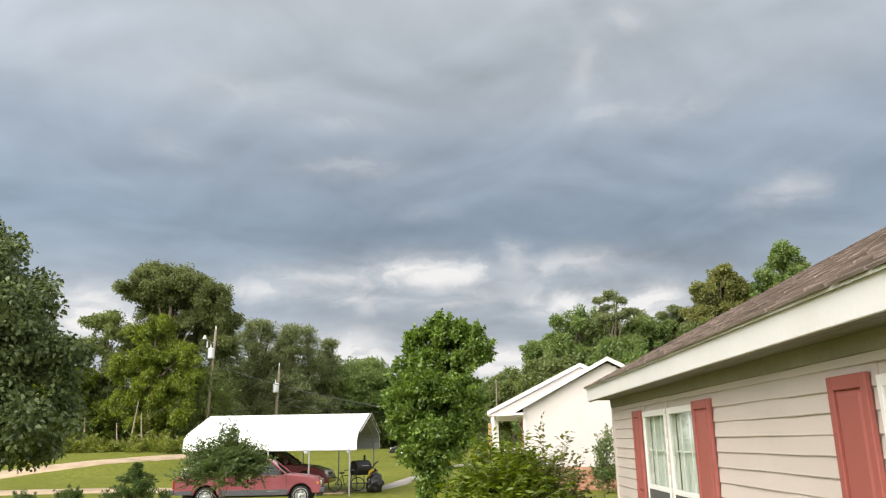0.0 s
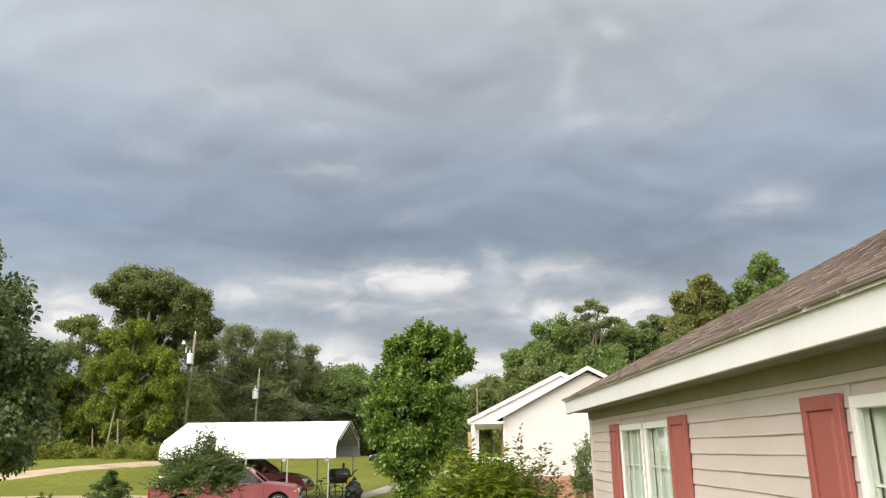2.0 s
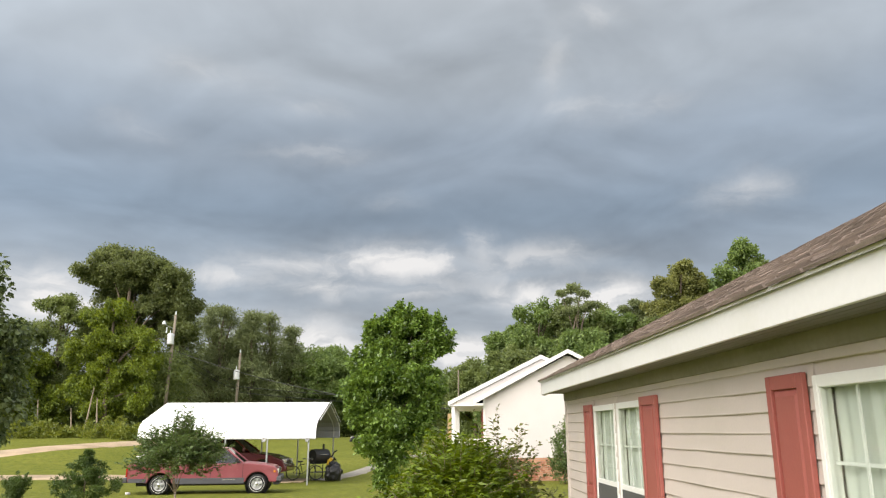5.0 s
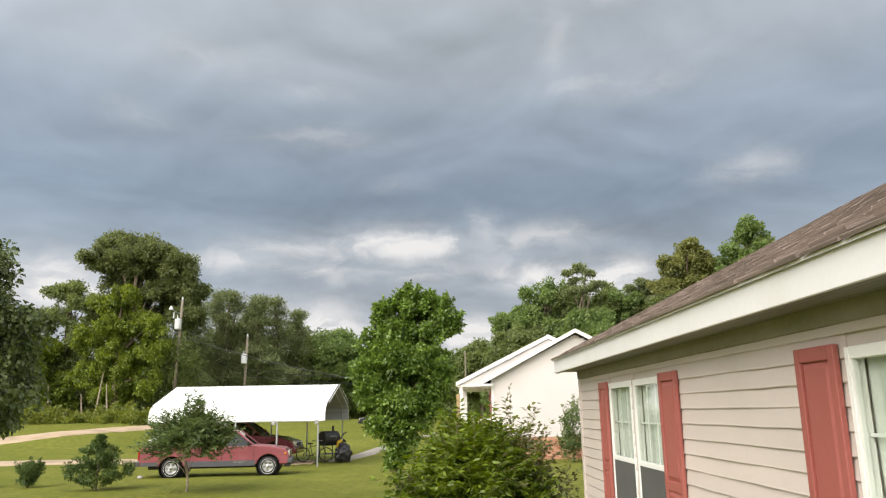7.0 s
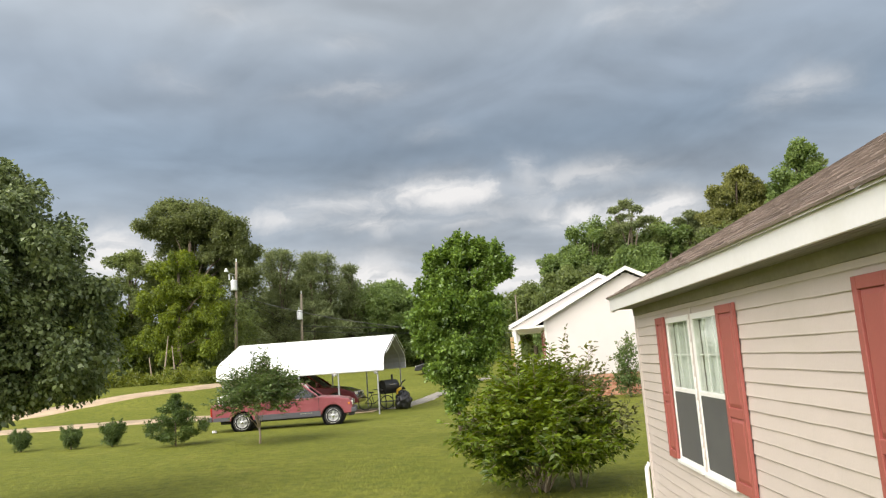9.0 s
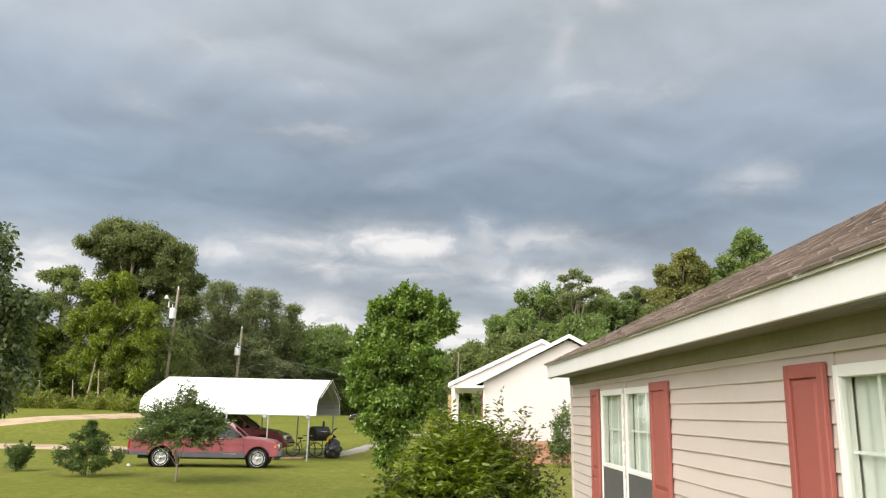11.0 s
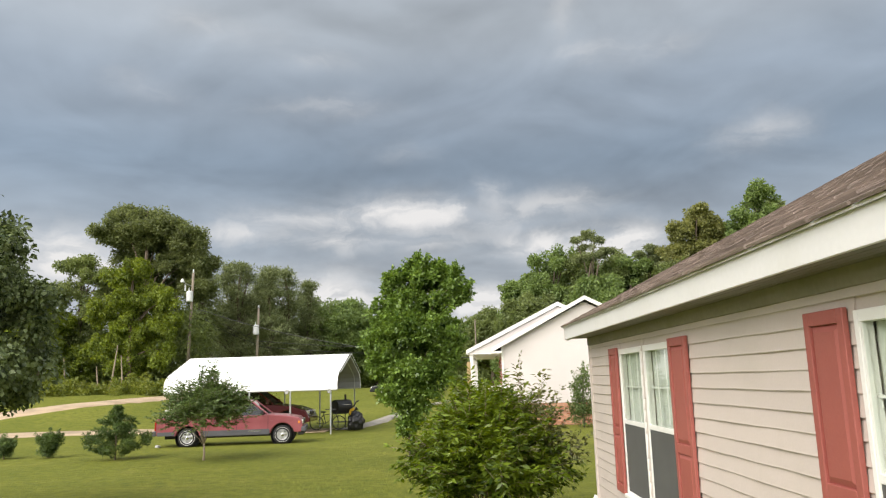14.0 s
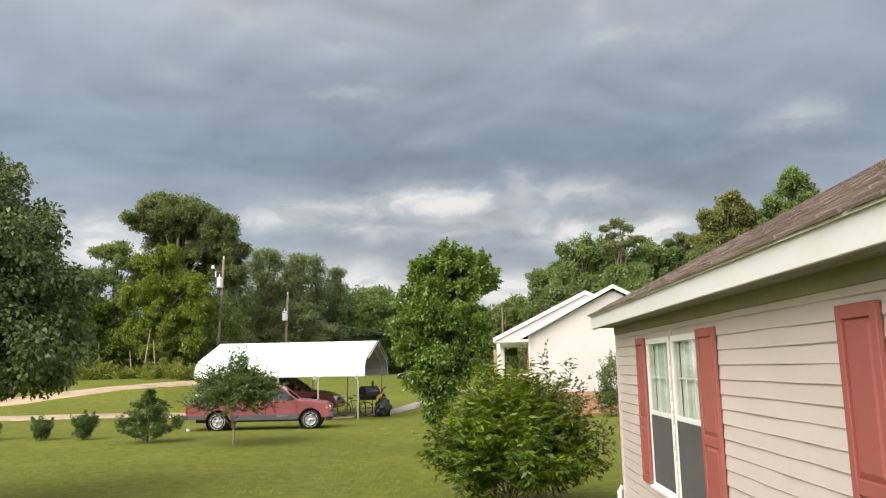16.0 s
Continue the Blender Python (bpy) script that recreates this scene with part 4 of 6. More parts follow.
# ---- carport ----
def carport():
    c = thing("carport", "open steel carport with white sheet-metal roof on thin posts", "carport")
    xa, xb = -14.52, -6.86
    yf, yr = 31.75, 37.3
    ze, zr = 1.80, 3.40
    ym = (yf + yr) / 2
    # bent sheet: a short vertical apron, a rounded shoulder and a slope up to the ridge
    half = [(0.0, ze), (0.0, ze + 0.30), (0.08, ze + 0.52), (0.35, ze + 0.74), (ym - yf, zr)]
    prof = [(yf + a, z) for a, z in half] + [(yr - a, z) for a, z in half[-2::-1]]
    sw = lambda a, b, z: (b, a, z)
    part("roof_sheet", Shape().prism(prof[:5] + [(ym, zr - 0.008), (yf + 0.36, ze + 0.725), (yf + 0.112, ze + 0.512), (yf + 0.012, ze + 0.298), (yf + 0.012, ze)], xa, xb, sw), STEELWHITE, c, "bright white painted steel sheet")
    part("roof_sheet", Shape().prism(prof[4:] + [(yr - 0.012, ze), (yr - 0.012, ze + 0.298), (yr - 0.112, ze + 0.512), (yr - 0.36, ze + 0.725), (ym, zr - 0.008)], xa, xb, sw), STEELWHITE, c)
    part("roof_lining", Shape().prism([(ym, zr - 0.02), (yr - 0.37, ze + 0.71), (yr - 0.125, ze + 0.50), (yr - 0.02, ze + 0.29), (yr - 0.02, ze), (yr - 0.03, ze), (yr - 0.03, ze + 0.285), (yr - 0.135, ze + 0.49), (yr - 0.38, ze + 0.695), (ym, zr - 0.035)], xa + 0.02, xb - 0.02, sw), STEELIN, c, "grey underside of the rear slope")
    for k in range(22):
        x = xa + 0.18 + k * 0.36
        for sgn, y0 in ((1, yf), (-1, yr)):
            part("roof_rib", Shape().tube([(x, y0 + sgn * 0.36, ze + 0.746), (x, ym, zr + 0.004)], 0.012, 5), STEELWHITE, c)
    bows = (xa + 0.3, xa + 2.0, xa + 3.8, xa + 5.6, xb - 0.3)
    for x in bows:
        for sgn, y0 in ((1, yf), (-1, yr)):
            part("roof_bow", Shape().tube([(x, y0 + sgn * 0.05, ze), (x, y0 + sgn * 0.05, ze + 0.28), (x, y0 + sgn * 0.14, ze + 0.48), (x, y0 + sgn * 0.38, ze + 0.68), (x, ym, zr - 0.06)], 0.028, 6), GALV, c)
            part("post", Shape().box((x - 0.03, y0 + sgn * 0.05 - 0.03, -0.08), (x + 0.03, y0 + sgn * 0.05 + 0.03, ze + 0.02)), GALV, c, bevel=0.006)
    for y in (yf + 0.05, yr - 0.05):
        part("eave_rail", Shape().box((xa, y - 0.022, ze - 0.03), (xb, y + 0.022, ze + 0.02)), GALV, c)
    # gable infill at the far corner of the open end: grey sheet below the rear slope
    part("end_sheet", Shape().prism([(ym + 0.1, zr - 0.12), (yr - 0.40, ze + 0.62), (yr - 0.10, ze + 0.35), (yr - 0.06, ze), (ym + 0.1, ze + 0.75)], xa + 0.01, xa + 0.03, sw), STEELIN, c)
    for x in (xb - 0.35, xb - 4.3, xb - 2.2):
        part("hung_reflector", Shape().spin([(0.001, -0.02), (0.09, -0.02), (0.10, 0.0), (0.09, 0.02), (0.001, 0.02)], (x, yf - 0.03, ze - 0.06), "y", 14), CHROME, c)


carport()


# ---- vehicles ----
def wheel(parent, x, y, r=0.33, w=0.21, side=-1, alloy=True):
    t = new("wheel")
    t.parent = parent
    t.location = (x, y, r)
    h = w / 2
    part("tyre", Shape().spin([(r * 0.57, -h), (r * 0.80, -h - 0.008), (r * 0.95, -h * 0.9), (r, -h * 0.6), (r, h * 0.6), (r * 0.95, h * 0.9), (r * 0.80, h + 0.008), (r * 0.57, h)], (0, 0, 0), "y", 32), RUBBER, t, smooth=True)
    part("white_sidewall_ring", Shape().spin([(r * 0.76, side * (h + 0.007)), (r * 0.765, side * (h + 0.011)), (r * 0.785, side * (h + 0.011)), (r * 0.79, side * (h + 0.007))], (0, 0, 0), "y", 32), WHITE, t)
    part("rim", Shape().spin([(r * 0.60, side * h), (r * 0.58, side * (h + 0.003)), (r * 0.53, side * h * 0.9), (r * 0.50, side * h * 0.4), (0.01, side * h * 0.4)], (0, 0, 0), "y", 32), ALLOY if alloy else CLADDING, t, smooth=True)
    for k in range(5):
        a = k * math.tau / 5 + 0.3
        m = Matrix.Rotation(-a, 4, "Y")
        part("spoke", Shape().box((0.02, side * h * 0.45 - 0.012, -r * 0.13), (r * 0.54, side * h * 0.85, r * 0.13), m), ALLOY, t, bevel=0.01)
    part("hub_cap", Shape().spin([(r * 0.2, side * h * 0.5), (r * 0.18, side * h), (r * 0.1, side * (h + 0.02)), (0.002, side * (h + 0.022))], (0, 0, 0), "y", 16), CHROME, t)


def arch(cx, r, z0, n=9):
    """Points of a wheel arch, from its front foot over the top to its rear foot."""
    a0 = math.asin((z0 - 0.33) / r)
    return [(cx + r * math.cos(a0 + (math.pi - 2 * a0) * i / n), 0.33 + r * math.sin(a0 + (math.pi - 2 * a0) * i / n)) for i in range(n + 1)]


def pickup():
    """Club-cab pickup; x runs forward from the rear bumper."""
    p = thing("pickup_truck", "faded red extended-cab pickup truck parked on the lawn", "pickup truck", m=pose(-12.49, 27.1, -0.05, 0, 0, 11.7))
    HW = 0.86
    rx, fx, sill = 1.16, 4.49, 0.40
    low = [(5.16, 0.40)] + arch(fx, 0.42, sill) + arch(rx, 0.42, sill) + [(0.10, 0.46)]
    body = low + [(0.06, 0.80), (2.10, 0.80), (2.12, 1.03), (3.70, 1.05), (3.95, 1.07), (4.6, 1.01), (5.08, 0.93), (5.20, 0.80), (5.22, 0.62)]
    part("body", Shape().prism(body, -HW, HW), REDPAINT, p, bevel=0.035)
    side = arch(rx, 0.42, sill) + [(0.10, 0.46), (0.05, 0.98), (0.08, 1.03), (2.06, 1.03), (2.07, 0.40)]
    for y in (-HW - 0.004, HW - 0.056):
        part("bed_side", Shape().prism(side, y, y + 0.06), REDPAINT, p, bevel=0.012)
    part("tailgate", Shape().box((0.05, -HW + 0.07, 0.55), (0.11, HW - 0.07, 1.02)), REDPAINT, p, bevel=0.012)
    part("bed_liner", Shape().box((0.12, -HW + 0.06, 0.803), (2.04, HW - 0.06, 0.815)), PLASTIC, p)
    # cab: roof, pillars and glass
    wb, wt = 0.80, 0.64
    rf = Shape().prism([(2.22, 1.52), (2.25, 1.57), (2.5, 1.60), (3.1, 1.60), (3.34, 1.56), (3.40, 1.515)], -wt, wt)
    part("cab_roof", rf, REDPAINT, p, bevel=0.03)
    for s in (-1, 1):
        for (xb, zb), (xt, zt), r in (((2.15, 1.03), (2.26, 1.54), 0.045), ((2.86, 1.03), (2.84, 1.54), 0.03), ((3.98, 1.05), (3.37, 1.54), 0.036)):
            part("pillar", Shape().tube([(xb, s * wb, zb), ((xb + xt) / 2, s * (wb + wt) / 2 + s * 0.015, (zb + zt) / 2), (xt, s * (wt - 0.02), zt)], r, 6), REDPAINT, p)
        for q in ([(2.18, 1.04), (2.84, 1.04), (2.83, 1.53), (2.28, 1.53)], [(2.88, 1.04), (3.94, 1.05), (3.36, 1.53), (2.86, 1.53)]):
            v = [(x, s * (wb - 0.01 - (z - 1.04) / 0.49 * (wb - wt + 0.01)), z) for x, z in q]
            v2 = [(x, y - s * 0.006, z) for x, y, z in v]
            part("side_glass", Shape().add(v + v2, [(0, 1, 2, 3), (7, 6, 5, 4), (0, 4, 5, 1), (1, 5, 6, 2), (2, 6, 7, 3), (3, 7, 4, 0)]), CARGLASS, p, "tinted glass")
        part("cladding", Shape().box((1.62, s * HW + (-0.016 if s < 0 else 0.002), 0.36), (4.03, s * HW + (-0.002 if s < 0 else 0.016), 0.555)), CLADDING, p, "grey plastic lower cladding", bevel=0.006)
        part("cladding", Shape().box((0.12, s * HW + (-0.018 if s < 0 else 0.004), 0.42), (0.72, s * HW + (-0.006 if s < 0 else 0.018), 0.555)), CLADDING, p, bevel=0.005)
        part("trim_strip", Shape().box((0.12, s * HW + (-0.010 if s < 0 else 0.003), 0.825), (5.0, s * HW + (-0.003 if s < 0 else 0.010), 0.842)), REDPAINT, p)
        part("door_seam", Shape().box((2.86, s * HW + (-0.0045 if s < 0 else 0), 0.45), (2.872, s * HW + (0 if s < 0 else 0.0045), 1.03)), PLASTIC, p)
        part("door_seam", Shape().box((3.97, s * HW + (-0.0045 if s < 0 else 0), 0.45), (3.982, s * HW + (0 if s < 0 else 0.0045), 1.03)), PLASTIC, p)
        part("door_handle", Shape().box((2.94, s * HW + (-0.02 if s < 0 else 0.0), 0.90), (3.10, s * HW + (0 if s < 0 else 0.02), 0.94)), PLASTIC, p, bevel=0.006)
        part("wing_mirror", Shape().box((3.72, s * 0.86 + (-0.17 if s < 0 else 0.0), 1.07), (3.82, s * 0.86 + (0 if s < 0 else 0.17), 1.22)), PLASTIC, p, bevel=0.02)
        part("headlight", Shape().box((5.10, s * 0.64 - 0.18, 0.70), (5.235, s * 0.64 + 0.18, 0.84)), LAMPGLASS, p, bevel=0.015)
        part("indicator", Shape().box((5.05, s * HW - 0.02, 0.72), (5.13, s * HW + 0.008, 0.80)), AMBER, p, bevel=0.01)
        part("tail_light", Shape().box((0.03, s * 0.80 - 0.08, 0.62), (0.09, s * 0.80 + 0.075, 0.96)), TAIL, p, bevel=0.01)
        for k in range(5):
            part("emblem_bar", Shape().box((3.30 + k * 0.09, s * HW + (-0.020 if s < 0 else 0), 0.475), (3.36 + k * 0.09, s * HW + (0 if s < 0 else 0.020), 0.515)), CHROME, p)
        part("wheel_well", Shape().spin([(0.425, s * 0.12), (0.425, -s * 0.14), (0.01, -s * 0.14)], (rx, s * 0.70, 0.33), "y", 24), PLASTIC, p)
        part("wheel_well", Shape().spin([(0.425, s * 0.12), (0.425, -s * 0.14), (0.01, -s * 0.14)], (fx, s * 0.70, 0.33), "y", 24), PLASTIC, p)
        wheel(p, rx, s * 0.745, side=s)
        wheel(p, fx, s * 0.745, side=s)
    v = [(3.97, -0.76, 1.07), (3.97, 0.76, 1.07), (3.40, 0.61, 1.53), (3.40, -0.61, 1.53)]
    part("windscreen", Shape().add(v + [(x - 0.006, y, z - 0.006) for x, y, z in v], [(0, 1, 2, 3), (7, 6, 5, 4), (0, 4, 5, 1), (1, 5, 6, 2), (2, 6, 7, 3), (3, 7, 4, 0)]), CARGLASS, p, "tinted glass")
    part("sun_shade", Shape().add([(3.90, -0.70, 1.08), (3.90, 0.70, 1.08), (3.68, 0.66, 1.26), (3.68, -0.66, 1.26)], [(0, 1, 2, 3)]), CLOTH, p)
    v = [(2.16, -0.74, 1.06), (2.16, 0.74, 1.06), (2.25, 0.61, 1.52), (2.25, -0.61, 1.52)]
    part("rear_glass", Shape().add(v + [(x + 0.006, y, z) for x, y, z in v], [(0, 1, 2, 3), (7, 6, 5, 4), (0, 4, 5, 1), (1, 5, 6, 2), (2, 6, 7, 3), (3, 7, 4, 0)]), CARGLASS, p)
    for x in (2.6, 3.0):
        for y in (-0.38, 0.38):
            part("seat_back", Shape().box((x, y - 0.25, 0.9), (x + 0.14, y + 0.25, 1.38)), CLADDING, p, bevel=0.04)
    part("front_bumper", Shape().box((5.16, -0.87, 0.42), (5.34, 0.87, 0.60)), CLADDING, p, "dark grey bumper", bevel=0.03)
    part("bumper_valance", Shape().box((5.05, -0.80, 0.30), (5.26, 0.80, 0.42)), PLASTIC, p, bevel=0.02)
    part("grille", Shape().box((5.19, -0.44, 0.66), (5.24, 0.44, 0.85)), PLASTIC, p, bevel=0.01)
    part("grille_bar", Shape().box((5.235, -0.44, 0.745), (5.25, 0.44, 0.77)), CHROME, p)
    part("rear_bumper", Shape().box((-0.10, -0.85, 0.42), (0.08, 0.85, 0.58)), CLADDING, p, "dark step bumper", bevel=0.025)
    part("chassis", Shape().box((0.3, -0.45, 0.28), (4.9, 0.45, 0.46)), PLASTIC, p)
    part("hood_scoop", Shape().prism([(3.9, 1.03), (4.0, 1.075), (4.75, 1.0), (4.8, 0.955)], -0.38, 0.38), REDPAINT, p, bevel=0.012)
    return p


pickup()


def heap(name, label, category, centre, size, material, seed, fold=0.3):
    """A crumpled bundle: a ball pushed in and out by folds, flattened below."""
    bm = bmesh.new()
    bmesh.ops.create_icosphere(bm, subdivisions=4, radius=1)
    off = Vector((seed * 3.1, seed * 1.7, 0))
    for q in bm.verts:
        d = q.co.normalized()
        r = 1 + fold * noise.noise(d * 2.2 + off) + 0.5 * fold * abs(noise.noise(d * 6 + off))
        c = d * r
        c.z = max(c.z, -0.75)
        q.co = Vector((c.x * size[0], c.y * size[1], (c.z + 0.75) * size[2]))
    me = bpy.data.meshes.new(name)
    bm.to_mesh(me)
    bm.free()
    me.shade_smooth()
    me.materials.append(material)
    ob = new(name, me)
    ob.location = centre
    return tagged(ob, label, category)


heap("white_sheet", "crumpled white sheet heaped in the truck bed", "sheet", (-12.02, 27.15, 0.765), (0.30, 0.38, 0.32), CLOTH, 1, 0.5)
heap("grey_tarp", "crumpled grey tarp heaped in the truck bed", "tarp", (-11.42, 27.3, 0.765), (0.46, 0.48, 0.34), GREYJUNK, 2, 0.5)
# The last heap is added in place of the rear bumper's white end.
heap("bumper_end_heap", "small white heap added under the rear of the truck for its white bumper end", "bundle", (-12.33, 26.66, -0.05), (0.09, 0.09, 0.05), CLOTH, 3, 0.4)


def sedan(m, paint, label, name="car"):
    p = thing(name, label, "car", m=m)
    HW = 0.84
    rx, fx, sill = 0.95, 3.60, 0.30
    low = [(4.42, 0.30)] + arch(fx, 0.38, 0.34) + arch(rx, 0.38, 0.34) + [(0.12, 0.36)]
    body = low + [(0.04, 0.62), (0.10, 0.92), (0.75, 0.96), (1.4, 0.94), (3.05, 0.93), (3.9, 0.84), (4.40, 0.70), (4.52, 0.52)]
    part("body", Shape().prism(body, -HW, HW), paint, p, bevel=0.05)
    wb, wt = 0.76, 0.55
    part("roof", Shape().prism([(1.30, 1.32), (1.36, 1.37), (1.75, 1.41), (2.15, 1.40), (2.35, 1.36), (2.40, 1.32)], -wt, wt), paint, p, bevel=0.03)
    for s in (-1, 1):
        for (xb, zb), (xt, zt), r in (((0.72, 0.94), (1.34, 1.34), 0.045), ((1.88, 0.93), (1.86, 1.34), 0.03), ((3.06, 0.92), (2.36, 1.34), 0.034)):
            part("pillar", Shape().tube([(xb, s * wb, zb), ((xb + xt) / 2, s * ((wb + wt) / 2 + 0.02), (zb + zt) / 2 + 0.02), (xt, s * (wt - 0.01), zt)], r, 6), paint, p)
        for q in ([(0.80, 0.94), (1.86, 0.93), (1.85, 1.34), (1.36, 1.34)], [(1.90, 0.93), (3.00, 0.92), (2.36, 1.34), (1.88, 1.34)]):
            v = [(x, s * (wb - (z - 0.93) / 0.41 * (wb - wt)), z) for x, z in q]
            v2 = [(x, y - s * 0.006, z) for x, y, z in v]
            part("side_glass", Shape().add(v + v2, [(0, 1, 2, 3), (7, 6, 5, 4), (0, 4, 5, 1), (1, 5, 6, 2), (2, 6, 7, 3), (3, 7, 4, 0)]), CARGLASS, p)
        part("headlight", Shape().box((4.20, s * 0.60 - 0.2, 0.60), (4.47, s * 0.60 + 0.2, 0.70)), LAMPGLASS, p, bevel=0.02)
        part("wing_mirror", Shape().box((2.80, s * 0.82 + (-0.15 if s < 0 else 0), 0.95), (2.9, s * 0.82 + (0 if s < 0 else 0.15), 1.08)), paint, p, bevel=0.02)
        part("tail_light", Shape().box((0.02, s * 0.66 - 0.15, 0.66), (0.08, s * 0.66 + 0.15, 0.86)), TAIL, p, bevel=0.01)
        for x in (rx, fx):
            part("wheel_well", Shape().spin([(0.385, s * 0.12), (0.385, -s * 0.14), (0.01, -s * 0.14)], (x, s * 0.69, 0.33), "y", 24), PLASTIC, p)
            wheel(p, x, s * 0.73, 0.31, 0.19, s)
    for q in ([(3.04, 0.94), (2.40, 1.34)], [(0.76, 0.96), (1.32, 1.34)]):
        (xb, zb), (xt, zt) = q
        v = [(xb, -0.70, zb), (xb, 0.70, zb), (xt, 0.53, zt), (xt, -0.53, zt)]
        part("windscreen", Shape().add(v + [(x, y, z - 0.008) for x, y, z in v], [(0, 1, 2, 3), (7, 6, 5, 4), (0, 4, 5, 1), (1, 5, 6, 2), (2, 6, 7, 3), (3, 7, 4, 0)]), CARGLASS, p)
    part("front_bumper", Shape().box((4.38, -0.82, 0.32), (4.56, 0.82, 0.52)), paint, p, bevel=0.05)
    part("grille", Shape().box((4.44, -0.35, 0.56), (4.49, 0.35, 0.66)), PLASTIC, p, bevel=0.01)
    return p


sedan(pose(-13.45, 33.9, -0.05, 0, 0, 2.0) @ Matrix.Diagonal((1.10, 1.08, 1.34, 1)), MAROON, "dark maroon minivan parked under the carport", "minivan")
sedan(pose(-5.2, 57.8, 0.98, 0, 0, 188.0), BLACKPAINT, "dark car parked far off at the edge of the woods")


# ---- poles and cables ----
def pole(x, y, top, group, lamp, lean):
    g = float(ground_z(x, y)) - 0.1
    p = thing("utility_pole", "weathered wooden utility pole with a pale grey transformer can", "utility pole", group)
    part("shaft", Shape().tube([(x - lean, y, g), (x - lean * 0.5, y, (g + top) / 2), (x, y, top)], [0.15, 0.125, 0.095], 12), POLEWOOD, p, smooth=True)
    part("pole_cap", Shape().tube([(x, y, top), (x, y, top + 0.15), (x, y, top + 0.3)], [0.05, 0.07, 0.03], 8), TANK, p)
    zt = top - 2.0
    part("transformer", Shape().spin([(0.01, -0.42), (0.24, -0.42), (0.26, -0.38), (0.26, 0.36), (0.24, 0.42), (0.10, 0.46), (0.01, 0.46)], (x - 0.10, y - 0.40, zt), "z", 18), TANK, p, "pale grey transformer can", smooth=False)
    part("bushing", Shape().tube([(x - 0.16, y - 0.4, zt + 0.42), (x - 0.16, y - 0.4, zt + 0.75)], [0.05, 0.03], 8), TANK, p)
    part("bracket", Shape().box((x - 0.12, y - 0.2, zt - 0.1), (x + 0.05, y - 0.05, zt + 0.1)), GALV, p)
    if lamp:
        part("lamp_arm", Shape().tube([(x, y, top - 1.15), (x - 0.45, y - 0.4, top - 0.95), (x - 0.62, y - 0.6, top - 0.75)], 0.03, 8), GALV, p)
        part("lamp_head", Shape().spin([(0.01, 0.26), (0.07, 0.25), (0.12, 0.12), (0.17, 0.0), (0.16, -0.05), (0.01, -0.05)], (x - 0.64, y - 0.62, top - 0.80), "z", 14), TANK, p)
        part("cutout", Shape().box((x - 0.62, y - 0.25, zt + 0.5), (x - 0.52, y - 0.15, zt + 1.0)), TANK, p, bevel=0.02)
    return p


pole(-24.45, 58.2, 11.3, "utility poles", True, 0.30)
pole(-21.45, 66.0, 9.0, "utility poles", False, 0.15)


def cable(a, b, sag, r=0.016, label="black overhead cable sagging between poles"):
    a, b = Vector(a), Vector(b)
    pts = [a.lerp(b, t / 16) - Vector((0, 0, sag * 4 * (t / 16) * (1 - t / 16))) for t in range(17)]
    solid("overhead_cable", Shape().tube(pts, r, 5), CABLE, label, "cable", group="overhead cables")


cable((-24.1, 58.2, 8.4), (-21.4, 66.0, 6.0), 0.25)
cable((-24.0, 58.2, 8.3), (-1.5, 47.0, 3.4), 0.7, 0.022)
cable((-24.2, 58.2, 8.0), (-21.4, 66.0, 5.7), 0.3)
cable((-21.4, 66.0, 6.0), (5.0, 76.0, 5.6), 0.6, 0.025)
cable((-21.4, 66.0, 5.5), (5.0, 76.0, 4.9), 0.6, 0.025)

# ---- things at the end of the carport ----
def grill(x, y):
    g = thing("barrel_grill", "black barrel grill with chimney on a metal stand", "grill", m=pose(x, y, -0.06, 0, 0, 48))
    part("drum", Shape().spin([(0.01, -0.42), (0.31, -0.42), (0.33, -0.40), (0.33, 0.40), (0.31, 0.42), (0.01, 0.42)], (0, 0, 1.02), "x", 24), PLASTIC, g)
    part("chimney", Shape().tube([(0.22, 0, 1.26), (0.22, 0, 1.58)], 0.05, 10), PLASTIC, g)
    for a in (-0.36, 0.36):
        for b in (-0.2, 0.2):
            part("leg", Shape().tube([(a, b, 0.86), (a * 1.1, b * 1.3, 0.0)], 0.02, 6), PLASTIC, g)
    part("shelf", Shape().box((-0.40, -0.24, 0.32), (0.40, 0.24, 0.35)), CLADDING, g)
    part("side_table", Shape().box((-0.80, -0.2, 0.92), (-0.45, 0.2, 0.95)), CLADDING, g)
    part("handle", Shape().tube([(-0.2, -0.30, 1.10), (-0.2, -0.36, 1.12), (0.2, -0.36, 1.12), (0.2, -0.30, 1.10)], 0.012, 6), CHROME, g)


